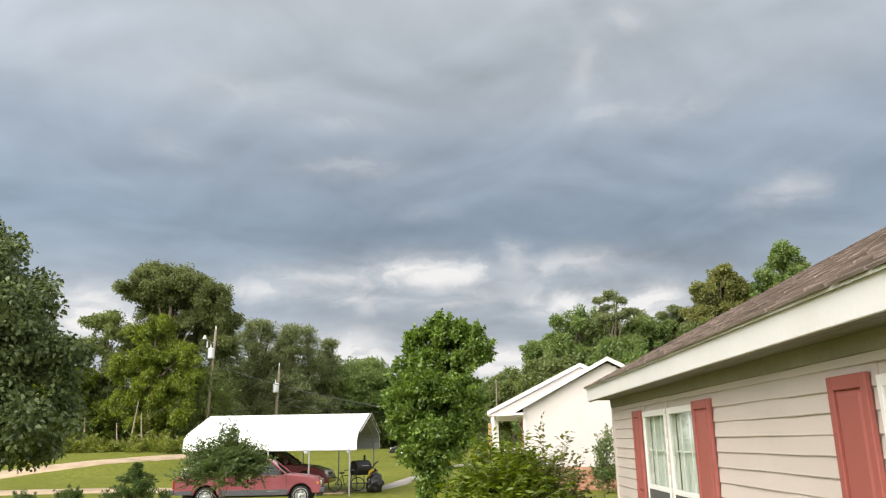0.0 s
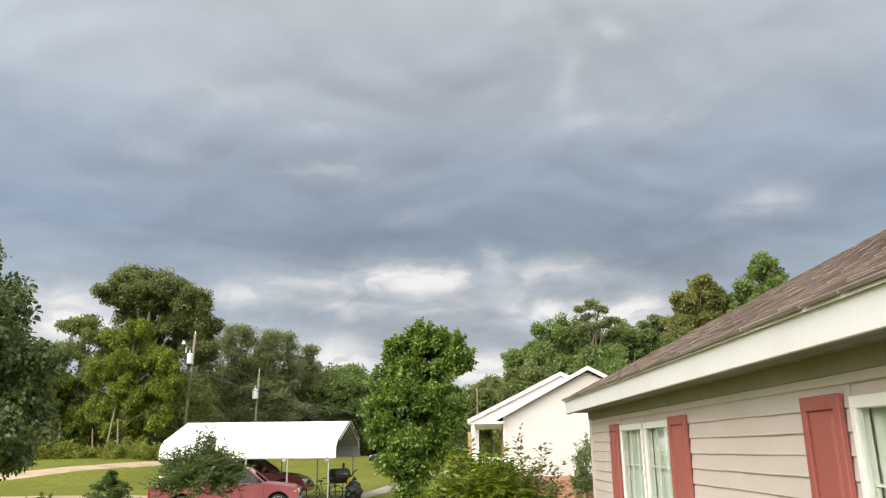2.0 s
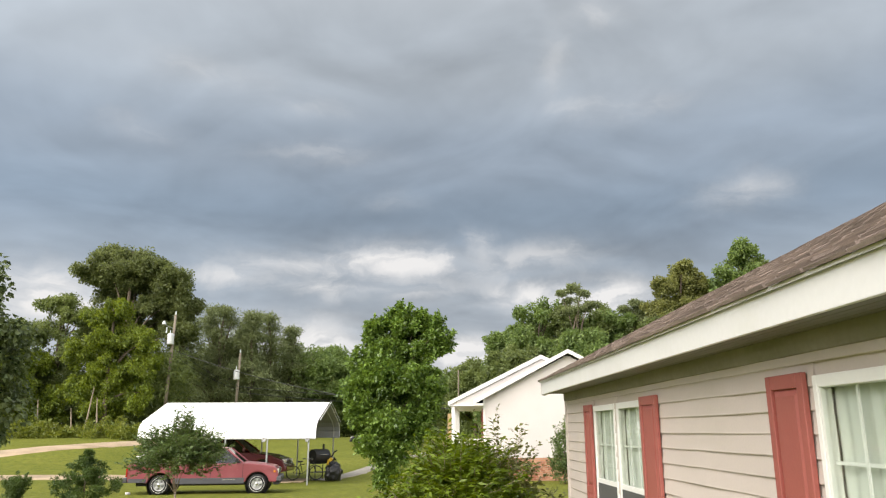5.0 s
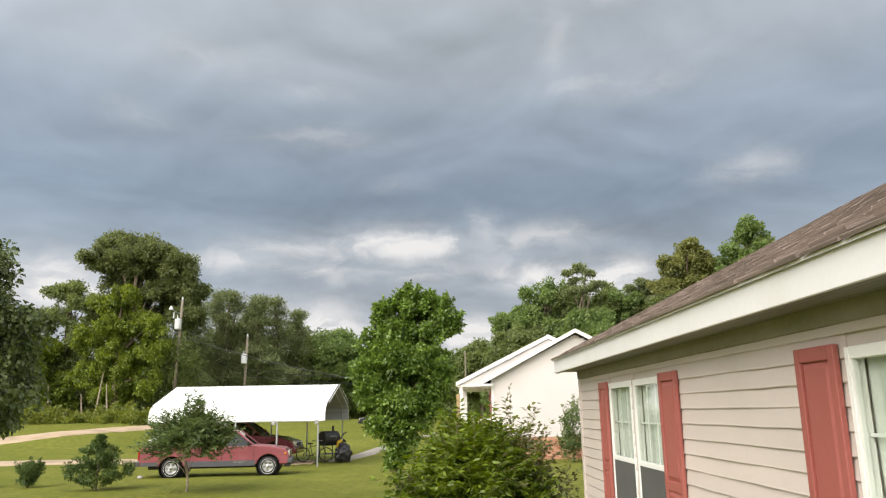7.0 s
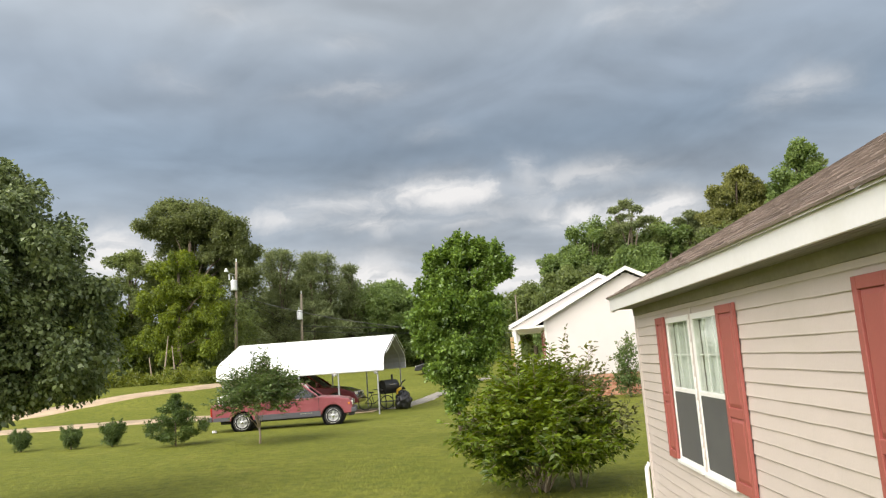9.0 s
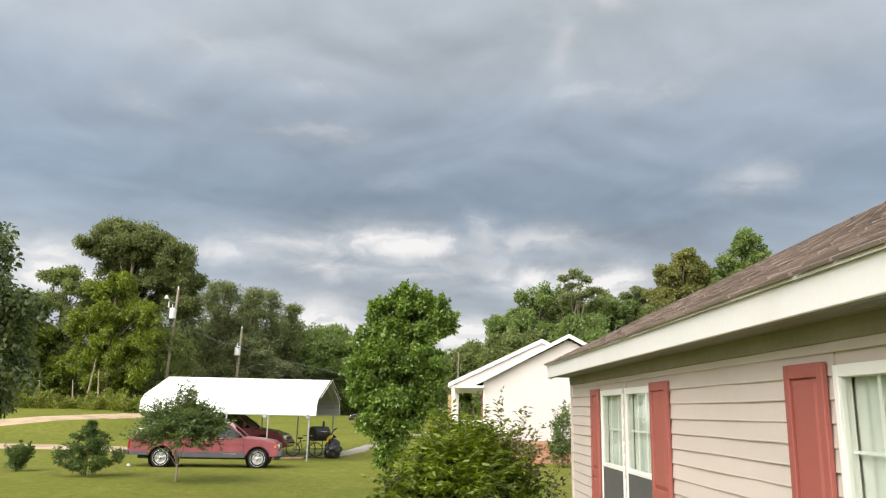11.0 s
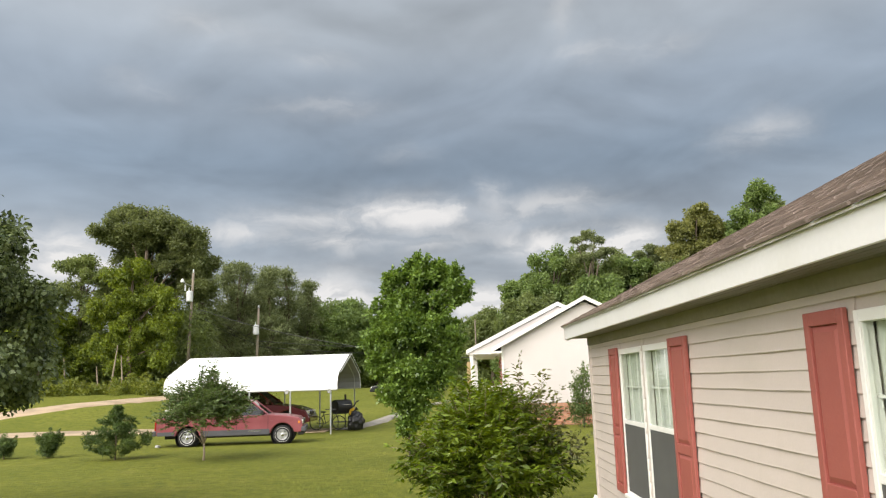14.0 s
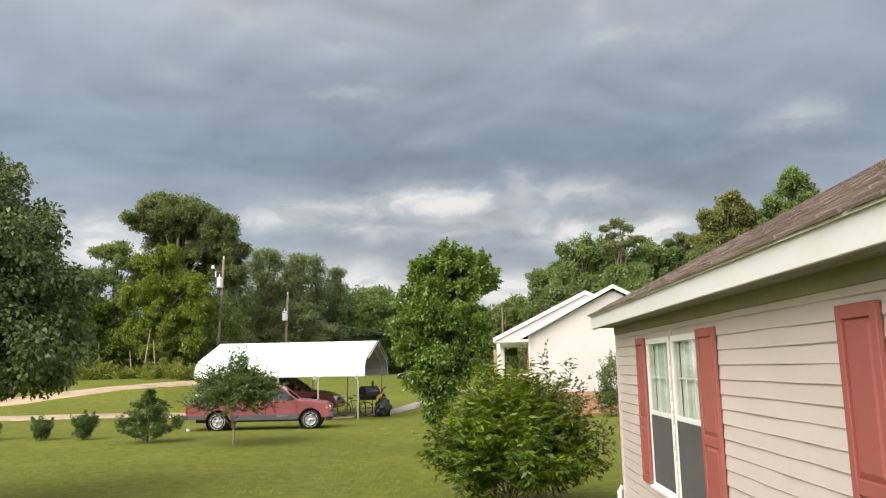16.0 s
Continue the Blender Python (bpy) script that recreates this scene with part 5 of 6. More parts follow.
def bicycle(x, y, turn):
    b = thing("bicycle", "dark bicycle leaning beside the grill", "bicycle", m=pose(x, y, -0.05, 8, 0, turn))
    for cx in (0.0, 1.02):
        part("tyre", Shape().spin([(0.30 + 0.022 * math.cos(k * math.tau / 6), 0.022 * math.sin(k * math.tau / 6)) for k in range(7)], (cx, 0, 0.33), "y", 28), RUBBER, b)
        for k in range(8):
            a = k * math.tau / 8
            part("spoke", Shape().tube([(cx, 0, 0.33), (cx + 0.30 * math.cos(a), 0, 0.33 + 0.30 * math.sin(a))], 0.003, 3), CHROME, b)
    fr = Shape()
    for q in ([(0, 0, .33), (.42, 0, .30)], [(.42, 0, .30), (.30, 0, .80)], [(0, 0, .33), (.33, 0, .70)], [(.33, 0, .70), (.86, 0, .74)], [(.42, 0, .30), (.86, 0, .68)], [(.85, 0, .82), (1.02, 0, .33)]):
        fr.tube(q, 0.017, 6)
    part("frame", fr, PLASTIC, b)
    part("saddle", Shape().box((0.18, -0.07, 0.80), (0.42, 0.07, 0.86)), PLASTIC, b, bevel=0.025)
    part("handlebar", Shape().tube([(0.80, -0.27, 0.95), (0.85, -0.1, 0.93), (0.85, 0.1, 0.93), (0.80, 0.27, 0.95)], 0.014, 6), CHROME, b)


grill(-7.35, 35.0)
bicycle(-8.35, 34.2, 12)
heap("bin_bag", "full black plastic bin bag standing on the grass", "bin bag", (-6.55, 34.3, -0.06), (0.36, 0.34, 0.47), BAG, 5, 0.35)
solid("bag_knot", Shape().tube([(-6.55, 34.3, 0.68), (-6.59, 34.28, 0.80), (-6.47, 34.3, 0.9)], [0.10, 0.05, 0.11], 8), BAG, "gathered top of the black bin bag", "bin bag")


def garden_tool(x, y):
    t = thing("push_trimmer", "yellow plastic garden tool with black handle standing by the grill", "garden tool", m=pose(x, y, -0.05, 0, 0, 20))
    part("housing", Shape().prism([(-0.14, 0.62), (0.16, 0.60), (0.22, 0.80), (0.08, 0.98), (-0.10, 0.86)], -0.09, 0.09), YELLOW, t, bevel=0.03)
    part("stem", Shape().tube([(0, 0, 0.0), (0.02, 0, 0.7)], 0.02, 6), PLASTIC, t)
    part("grip", Shape().tube([(0.05, 0, 0.95), (0.2, 0, 1.2), (0.34, 0, 1.28)], 0.03, 8), PLASTIC, t)


garden_tool(-6.85, 34.9)


# ---- plants ----
def leaf_quads(rng, pos, out, size, slim=0.55, droop=0.25, wild=0.9):
    """One folded leaf at each place, pointing outwards and hanging a little."""
    n = len(pos)
    d = out * 0.7 + rng.normal(0, wild, (n, 3)) * 0.6
    d[:, 2] -= droop
    d /= np.linalg.norm(d, axis=1)[:, None] + 1e-9
    up = rng.normal(0, 0.55, (n, 3)) + np.array([0, 0, 0.8]) + out * 0.3
    s = np.cross(d, up)
    s /= np.linalg.norm(s, axis=1)[:, None] + 1e-9
    nn = np.cross(s, d)
    L = (size * rng.uniform(0.65, 1.3, n))[:, None]
    W = L * slim * 0.5
    mid = pos + d * L * 0.45
    V = np.stack([pos, mid + s * W + nn * W * 0.35, pos + d * L - nn * L * 0.08, mid - s * W + nn * W * 0.35], 1)
    return V.reshape(-1, 3)


def crown(rng, clumps, per, size, slim, droop, shell=0.55):
    P, O = [], []
    for c, r, *share in clumps:
        k = max(3, int(per * rng.uniform(0.7, 1.3) * (share[0] if share else 1)))
        d = rng.normal(0, 1, (k, 3))
        d /= np.linalg.norm(d, axis=1)[:, None]
        rad = rng.random((k, 1)) ** shell
        P.append(np.array(c) + d * rad * np.array(r))
        O.append(d)
    P, O = np.concatenate(P), np.concatenate(O)
    return leaf_quads(rng, P, O, size, slim, droop)


def grow(name, label, category, x, y, blobs, trunk, leaf, leaf_m, bark=None, per=120, clump=0.5, slim=0.55, droop=0.25, seed=1, group="", flat=0.75, stems=1, limbs=9, z0=None, edge=0.28, sprigs=0, spread=0.16, wind=0.0, even=False):
    """A tree or bush. blobs: big lobes of the crown (dx, dy, z, rx, ry, rz, clumps); trunk: (radius, top height)."""
    rng = np.random.default_rng(seed)
    g = float(ground_z(x, y)) - 0.08 if z0 is None else z0
    t = thing(name, label, category, group, m=pose(x, y, g))
    clumps = []
    for bx, by, bz, rx, ry, rz, k in blobs:
        d = rng.normal(0, 1, (k, 3))
        d /= np.linalg.norm(d, axis=1)[:, None]
        rad = rng.random((k, 1)) ** edge
        q = np.array([bx, by, bz]) + d * rad * np.array([rx, ry, rz]) * rng.uniform(0.84, 1.06, (k, 1))
        for c in q:
            s = clump * (rng.uniform(0.75, 1.1) if even else rng.uniform(0.45, 1.4))
            clumps.append((c, (s * rng.uniform(0.8, 1.3), s * rng.uniform(0.8, 1.3), s * flat * rng.uniform(0.8, 1.2)), (s / clump) ** 1.5))
        # upright or outward sprigs that break the outline
        for _ in range(sprigs):
            a = rng.normal(0, 1, 3)
            a[2] = abs(a[2]) + 0.3
            a /= np.linalg.norm(a)
            tip = np.array([bx, by, bz]) + a * np.array([rx, ry, rz])
            for j in range(4):
                clumps.append((tip + (a * 0.45 + np.array([wind, 0, 0.55])) * clump * (0.15 + 0.38 * j), (clump * (0.20 - 0.03 * j),) * 3, 0.10))
    V = crown(rng, clumps, per, leaf, slim, droop)
    ob = new("crown", fast_mesh("crown", V, np.arange(len(V)).reshape(-1, 4), leaf_m))
    ob.parent = t
    tagged(ob, kind="stuff")
    bark = bark or BARK
    r, top = trunk
    for k in range(stems):
        a = k * math.tau / max(stems, 1) + rng.random()
        sp = 0.0 if stems == 1 else spread * top
        b0 = Vector((math.cos(a), math.sin(a), 0)) * (0 if stems == 1 else 0.12)
        pts = [b0 + Vector((math.cos(a), math.sin(a), 0)) * sp * q * (1 if stems > 1 else 0) + Vector((rng.normal(0, 0.02) * top * q, rng.normal(0, 0.02) * top * q, top * q)) for q in (0, 0.25, 0.5, 0.75, 1.0)]
        rr = r if stems == 1 else r * rng.uniform(0.6, 1.0)
        part("trunk", Shape().tube(pts, [rr * 1.25, rr, rr * 0.85, rr * 0.62, rr * 0.3], 8), bark, t, smooth=True)
    idx = rng.permutation(len(clumps))[:limbs]
    for i in idx:
        c = Vector(clumps[i][0])
        s = Vector((0, 0, min(top * 0.95, max(top * 0.25, c.z * 0.62))))
        if stems > 1:
            s = Vector((c.x * 0.25, c.y * 0.25, s.z * 0.6))
        mid = s.lerp(c, 0.5) + Vector((0, 0, 0.10 * (c - s).length))
        part("limb", Shape().tube([s, mid, c], [r * 0.42, r * 0.28, r * 0.10], 6), bark, t, smooth=True)
    return t


def spray(name, label, category, x, y, shoots, reach, height, fork, leaf, leaf_m, bark, seed, twigs=7, pairs=8, stem=0.018, low=0.3, slim=0.42, squash=1.0, bare=0.46, main=14, arch=0.0, dome=2.2):
    """A shrub of many arching shoots that leave a fork close to the ground and carry twigs with paired leaves."""
    rng = np.random.default_rng(seed)
    t = thing(name, label, category, m=pose(x, y, float(ground_z(x, y)) - 0.08))
    P, O, S = [], [], []
    thin = Shape()
    stems = 0
    if fork > 0.2:
        part("trunk", Shape().tube([(0, 0, 0), (0.02, 0, fork * 0.5), (0, 0, fork + 0.04)], [stem * 2.6, stem * 2.1, stem * 2.0], 8), bark, t, smooth=True)
    for k in range(shoots):
        a = rng.random() * math.tau
        f = math.sqrt(rng.random())
        up = height * (1 - (1 - low) * f ** dome) * rng.uniform(0.8, 1.05)
        r = reach * f * rng.uniform(0.8, 1.1)
        d = np.array([math.cos(a), math.sin(a) * squash, 0])
        b0 = d * (0.02 if fork > 0.2 else 0.14) * f + np.array([0, 0, fork])
        pts = [b0 + d * r * q ** 1.25 + np.array([0, 0, (up - fork) * (1.25 * q - 0.25 * q * q * (1 + f) - arch * f * max(0.0, q - 0.6) ** 1.5)]) + rng.normal(0, 0.02, 3) * q for q in np.linspace(0, 1, 7)]
        rad = [stem * (1.0 - 0.85 * q) * rng.uniform(0.7, 1.1) for q in np.linspace(0, 1, 7)]
        if stems < main:
            part("stem", Shape().tube(pts, rad, 6), bark, t, smooth=True)
            stems += 1
        else:
            i0 = 3 if fork > 0.2 else 2
            thin.tube(pts[i0:], [v * 0.7 for v in rad[i0:]], 5, False)
        for j in range(twigs):
            q = bare + (1 - bare) * (j + rng.random()) / twigs
            i0 = min(5, int(q * 6))
            p0 = pts[i0] + (pts[i0 + 1] - pts[i0]) * (q * 6 - i0)
            dirn = (pts[i0 + 1] - pts[i0]) / (np.linalg.norm(pts[i0 + 1] - pts[i0]) + 1e-6) * 0.8 + rng.normal(0, 0.6, 3) + d * 0.3
            if j == twigs - 1:
                p0, dirn = pts[-1], (pts[-1] - pts[-2]) / (np.linalg.norm(pts[-1] - pts[-2]) + 1e-6) + rng.normal(0, 0.15, 3)
            dirn /= np.linalg.norm(dirn)
            ln = rng.uniform(0.22, 0.42) * (height / 2.1)
            thin.tube([p0, p0 + dirn * ln * 0.6 , p0 + dirn * ln - np.array([0, 0, 0.03])], [stem * 0.22, stem * 0.16, stem * 0.08], 4, False)
            sd = np.cross(dirn, [0, 0, 1.0])
            sd /= np.linalg.norm(sd) + 1e-6
            for m in range(pairs):
                c = p0 + dirn * ln * (m + 1) / pairs
                for sg in (-1, 1):
                    P.append(c + rng.normal(0, 0.012, 3))
                    O.append(dirn * 0.7 + sd * sg * 1.1 + np.array([0, 0, 0.15]))
    P, O = np.array(P), np.array(O)
    V = leaf_quads(rng, P, O, leaf, slim, 0.15 + 0.5 * arch, 0.45)
    ob = new("crown", fast_mesh("crown", V, np.arange(len(V)).reshape(-1, 4), leaf_m))
    ob.parent = t
    tagged(ob, kind="stuff")
    tagged(part("twig_mass", thin, bark, t), kind="stuff")
    return t


def lobed(x, y, lobes, k=14, split=0, seed=1):
    """Crown lobes given by world x, depth offset, height and half-sizes, as offsets from the trunk's foot.
    split breaks each into smaller uneven boughs that push past its outline."""
    rng = random.Random(seed)
    g = float(ground_z(x, y)) - 0.08
    out = []
    for lx, dy, lz, rx, ry, rz, n in lobes:
        c = (lx - x, dy, lz - g)
        share = 0.45 if split else 1.0
        out.append((*c, rx * (0.92 if split else 1), ry, rz * (0.92 if split else 1), max(4, int(k * n * share))))
        for _ in range(split):
            u, v, w = rng.gauss(0, 1), rng.gauss(0, 1), rng.gauss(0.25, 1)
            d = math.sqrt(u * u + v * v + w * w) + 1e-6
            q = rng.uniform(0.55, 1.0)
            f = rng.uniform(0.26, 0.46)
            out.append((c[0] + rx * u / d * q, c[1] + ry * v / d * q, c[2] + rz * w / d * q, rx * f, ry * f, rz * f * 1.05, max(3, int(k * n * 0.62 / split))))
    return out


# trees and bushes of the garden
grow("pear_tree", "full dark green pear tree with dense glossy leaves", "tree", -9.7, 11.6,
     [(0, 0, 3.1, 2.36, 2.3, 1.5, 190), (0.0, 0, 4.05, 2.15, 2.1, 1.35, 125), (0.0, 0, 4.95, 1.42, 1.4, 1.30, 90), (0, 0, 2.3, 2.1, 2.1, 0.55, 64)], (0.13, 5.4), 0.092, LEAF_PEAR, per=270, clump=0.36, slim=0.72, droop=0.45, seed=15, sprigs=0, limbs=14, even=True)
spray("leafy_bush", "large round green bush with many stems on the lawn", "bush", -0.38, 11.95, 215, 1.10, 2.06, 0.05, 0.115, LEAF_BUSH, PALEBARK, 12, twigs=13, pairs=9, stem=0.021, low=0.50, slim=0.36, bare=0.36, main=14, arch=0.25, dome=3.6)
spray("leafy_bush", "thin reddish-tipped shoots rising beside the large bush", "bush", 0.22, 12.15, 26, 0.85, 2.22, 0.05, 0.085, LEAF_TIPS, PALEBARK, 18, twigs=8, pairs=6, stem=0.012, low=0.72, slim=0.5, bare=0.45, main=6)
grow("young_maple", "young bright green maple tree bending in the wind", "tree", -2.40, 20.0,
     lobed(-2.40, 20.0, [(-2.15, 0, 5.0, 0.26, 0.3, 0.34, 0.9), (-1.25, 0, 4.72, 0.24, 0.3, 0.30, 0.9), (-2.78, 0, 4.70, 0.22, 0.3, 0.28, 0.7), (-0.98, 0, 4.25, 0.22, 0.3, 0.30, 0.7), (-1.7, 0, 4.80, 0.20, 0.3, 0.30, 0.6), (-2.25, 0, 4.35, 0.66, 0.6, 0.68, 3.0), (-1.42, 0, 4.30, 0.46, 0.5, 0.46, 1.8), (-2.98, 0, 4.0, 0.42, 0.5, 0.55, 1.8), (-2.2, 0, 3.25, 1.10, 0.9, 0.8, 5.0), (-3.15, 0.1, 3.2, 0.44, 0.5, 0.55, 1.8),
                         (-1.4, -0.1, 3.25, 0.52, 0.6, 0.62, 2.2), (-2.45, 0, 2.35, 0.88, 0.8, 0.55, 3.4), (-1.62, 0, 2.35, 0.48, 0.5, 0.5, 1.8), (-2.55, 0, 1.80, 0.62, 0.6, 0.42, 2.2), (-2.1, 0, 1.7, 0.6, 0.6, 0.45, 2.0), (-2.45, 0, 1.25, 0.36, 0.4, 0.34, 1.2), (-2.4, 0, 0.9, 0.24, 0.3, 0.2, 0.6), (-3.1, 0.0, 2.5, 0.42, 0.5, 0.5, 1.6)], 17, 5, 13),
     (0.05, 4.2), 0.100, LEAF_MAPLE, per=90, clump=0.19, slim=0.66, droop=0.15, seed=13, sprigs=3, edge=0.36, limbs=16, wind=0.5)
spray("crape_myrtle", "small crape myrtle tree with pale forked trunk", "tree", -8.62, 21.6, 105, 1.22, 2.46, 0.50, 0.095, LEAF_MYRTLE, PALEBARK, 14, twigs=10, pairs=8, stem=0.016, low=0.74, slim=0.5, bare=0.58, main=7)


def cedar(x, y, h, r, seed, label):
    """A small conifer: tiers of drooping sprays."""
    rng = np.random.default_rng(seed)
    t = thing("young_cedar", label, "conifer", "young evergreens on the lawn", m=pose(x, y, -0.1))
    clumps = []
    tiers = max(4, int(h / 0.16))
    for i in range(tiers):
        f = i / (tiers - 1)
        z = h * (0.10 + 0.88 * f)
        rad = r * min(1.0, 0.70 + 1.4 * f) * (1 - f) ** 0.95 + 0.04
        for a in np.repeat(rng.random(int(3 + 5 * (1 - f))) * math.tau, 3) + rng.normal(0, 0.08, 3 * int(3 + 5 * (1 - f))):
            q = rng.uniform(0.25, 1.25)
            clumps.append(((math.cos(a) * rad * q, math.sin(a) * rad * q, z + 0.30 * q * (1 - f)), (0.12, 0.12, 0.045)))
    V = crown(rng, clumps, 75, 0.095, 0.26, -0.15)
    ob = new("crown", fast_mesh("crown", V, np.arange(len(V)).reshape(-1, 4), LEAF_CEDAR))
    ob.parent = t
    tagged(ob, kind="stuff")
    part("trunk", Shape().tube([(0, 0, 0), (0, 0, h * 0.9)], [0.03, 0.008], 6), BARK, t)


cedar(-11.72, 22.5, 1.62, 0.98, 21, "young dark green cedar with ragged tiers")
grow("small_shrub", "small dark green shrub on the lawn", "shrub", -14.65, 23.8, [(0, 0, 0.60, 0.36, 0.34, 0.17, 30), (0, 0, 0.34, 0.20, 0.20, 0.22, 16)], (0.02, 0.4), 0.07, LEAF_CEDAR, per=190, clump=0.16, seed=22, group="small shrubs on the lawn", limbs=3, sprigs=6, slim=0.35)
grow("small_shrub", "small round reddish-green shrub on the lawn", "shrub", -16.2, 23.9, [(0, 0, 0.50, 0.31, 0.30, 0.15, 26), (0, 0, 0.28, 0.17, 0.17, 0.2, 14)], (0.02, 0.35), 0.07, LEAF_MYRTLE, per=190, clump=0.15, seed=23, group="small shrubs on the lawn", limbs=3, sprigs=5, slim=0.35)
grow("small_shrub", "small dark shrub on the lawn below the pear tree", "shrub", -18.2, 24.1, [(0, 0, 0.50, 0.32, 0.30, 0.15, 26), (0, 0, 0.28, 0.17, 0.17, 0.2, 14)], (0.02, 0.35), 0.07, LEAF_MYRTLE, per=190, clump=0.15, seed=24, group="small shrubs on the lawn", limbs=3, sprigs=5, slim=0.35)
grow("wall_shrub", "tall thin shrub growing against the white house", "shrub", 3.5, 31.6, [(0, 0, 1.5, 0.45, 0.45, 1.15, 40), (0, 0, 0.6, 0.6, 0.5, 0.5, 20)], (0.03, 2.2), 0.10, LEAF_MYRTLE, per=60, clump=0.24, seed=25, limbs=6, sprigs=8)


def wood_tree(x, y, top, r, leaf_m, seed, label, low=0.25, lobes=5, per=105, leaf=0.205, clump=None, dense=1.0, name="tree"):
    """A tall broadleaf tree of the woods, built of several lobes."""
    rng = np.random.default_rng(seed + 500)
    g = float(ground_z(x, y))
    h = top - g
    blobs = [(0, 0, h * (0.5 + low * 0.4), r * 0.8, r * 0.8, h * (0.5 - low * 0.42), int(52 * dense))]
    for k in range(lobes):
        a = k * math.tau / lobes + rng.random()
        f = rng.uniform(low, 0.80)
        rr = r * rng.uniform(0.40, 0.62)
        blobs.append((math.cos(a) * r * 0.62, math.sin(a) * r * 0.62, h * f + rr * 0.2, rr, rr, min(rr * 0.8, h * (1 - f)), int(26 * dense)))
    blobs.append((rng.normal(0, 0.15) * r, 0, h - r * 0.42, r * 0.55, r * 0.55, r * 0.38, int(30 * dense)))
    for k in range(9):
        a, f = rng.random() * math.tau, rng.uniform(0.45, 0.97)
        w = r * math.sqrt(max(0.05, 1 - ((f - 0.45) / 0.56) ** 2)) * 0.92
        rr = r * rng.uniform(0.16, 0.27)
        blobs.append((math.cos(a) * w, math.sin(a) * w, h * f, rr, rr, rr * 0.9, int(9 * dense)))
    return grow(name, label, "tree", x, y, blobs, (0.018 * h + 0.05, h * 0.8), leaf, leaf_m, per=per, clump=clump or r * 0.165, flat=0.8, slim=0.7, droop=0.15, seed=seed, group="trees of the woods", limbs=10, sprigs=0, edge=0.4)


def pine(x, y, top, r, seed, bare=0.45, label="tall pine with bare lower trunk and tufted crown"):
    rng = np.random.default_rng(seed)
    g = float(ground_z(x, y))
    h = top - g
    blobs = []
    for k in range(11):
        f = bare + (0.97 - bare) * k / 10
        w = r * (1.05 - 0.75 * (k / 10) ** 1.4) * rng.uniform(0.7, 1.15)
        a = rng.random() * math.tau
        blobs.append((math.cos(a) * w * 0.4, math.sin(a) * w * 0.4, h * f, w * 0.85, w * 0.85, h * 0.035, 16))
    return grow("pine_tree", label, "tree", x, y, blobs, (0.014 * h + 0.05, h * 0.97), 0.30, LEAF_PINE, per=85, clump=r * 0.30, slim=0.25, droop=-0.1, seed=seed, group="pines of the woods", flat=0.5, limbs=14, edge=0.5, sprigs=0)


def shaped_tree(name, label, x, y, lobes, leaf_m, seed, group="trees of the woods", k=14, per=105, leaf=0.19, clump=0.46, flat=0.8, slim=0.7, droop=0.15, trunk=None, limbs=14, edge=0.42, split=7):
    top = max(q[2] for q in lobes) - float(ground_z(x, y))
    return grow(name, label, "tree", x, y, lobed(x, y, lobes, k * 1.5, split, seed), trunk or (0.30, top * 0.96), leaf, leaf_m, per=per, clump=clump, slim=slim, droop=droop, seed=seed, group=group, flat=flat, limbs=limbs, edge=edge)


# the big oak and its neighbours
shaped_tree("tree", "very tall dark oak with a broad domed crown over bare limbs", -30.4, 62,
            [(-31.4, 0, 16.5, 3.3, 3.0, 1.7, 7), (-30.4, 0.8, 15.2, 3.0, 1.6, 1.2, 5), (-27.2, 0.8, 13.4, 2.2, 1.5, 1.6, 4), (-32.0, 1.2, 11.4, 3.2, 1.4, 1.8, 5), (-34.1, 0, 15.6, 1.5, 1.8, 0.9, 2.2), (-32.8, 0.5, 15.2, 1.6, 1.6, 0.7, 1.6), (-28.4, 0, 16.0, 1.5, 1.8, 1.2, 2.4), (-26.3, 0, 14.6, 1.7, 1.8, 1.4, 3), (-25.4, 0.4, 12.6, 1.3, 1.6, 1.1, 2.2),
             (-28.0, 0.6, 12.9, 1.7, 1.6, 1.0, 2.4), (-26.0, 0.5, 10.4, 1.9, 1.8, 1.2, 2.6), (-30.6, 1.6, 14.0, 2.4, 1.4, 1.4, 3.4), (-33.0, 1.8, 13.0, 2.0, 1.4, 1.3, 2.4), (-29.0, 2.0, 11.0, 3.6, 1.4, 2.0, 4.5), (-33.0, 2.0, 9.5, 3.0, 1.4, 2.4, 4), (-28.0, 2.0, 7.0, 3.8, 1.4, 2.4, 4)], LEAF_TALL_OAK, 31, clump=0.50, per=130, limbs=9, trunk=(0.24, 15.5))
shaped_tree("tree", "tall mixed woodland tree beside the vine-covered one", -35.0, 60,
            [(-35.2, 0, 12.5, 1.5, 1.6, 0.8, 2.2), (-33.2, 0, 11.6, 1.5, 1.6, 0.9, 2.2), (-36.4, 0, 10.2, 2.2, 2.0, 1.2, 3), (-33.6, 0, 9.0, 1.8, 1.8, 1.3, 2.6), (-37.6, 0, 7.4, 2.4, 2.0, 1.5, 3), (-34.6, 0, 6.4, 2.2, 2.0, 1.5, 2.6)], LEAF_OAK, 35, clump=0.46, limbs=7, trunk=(0.2, 11.0))
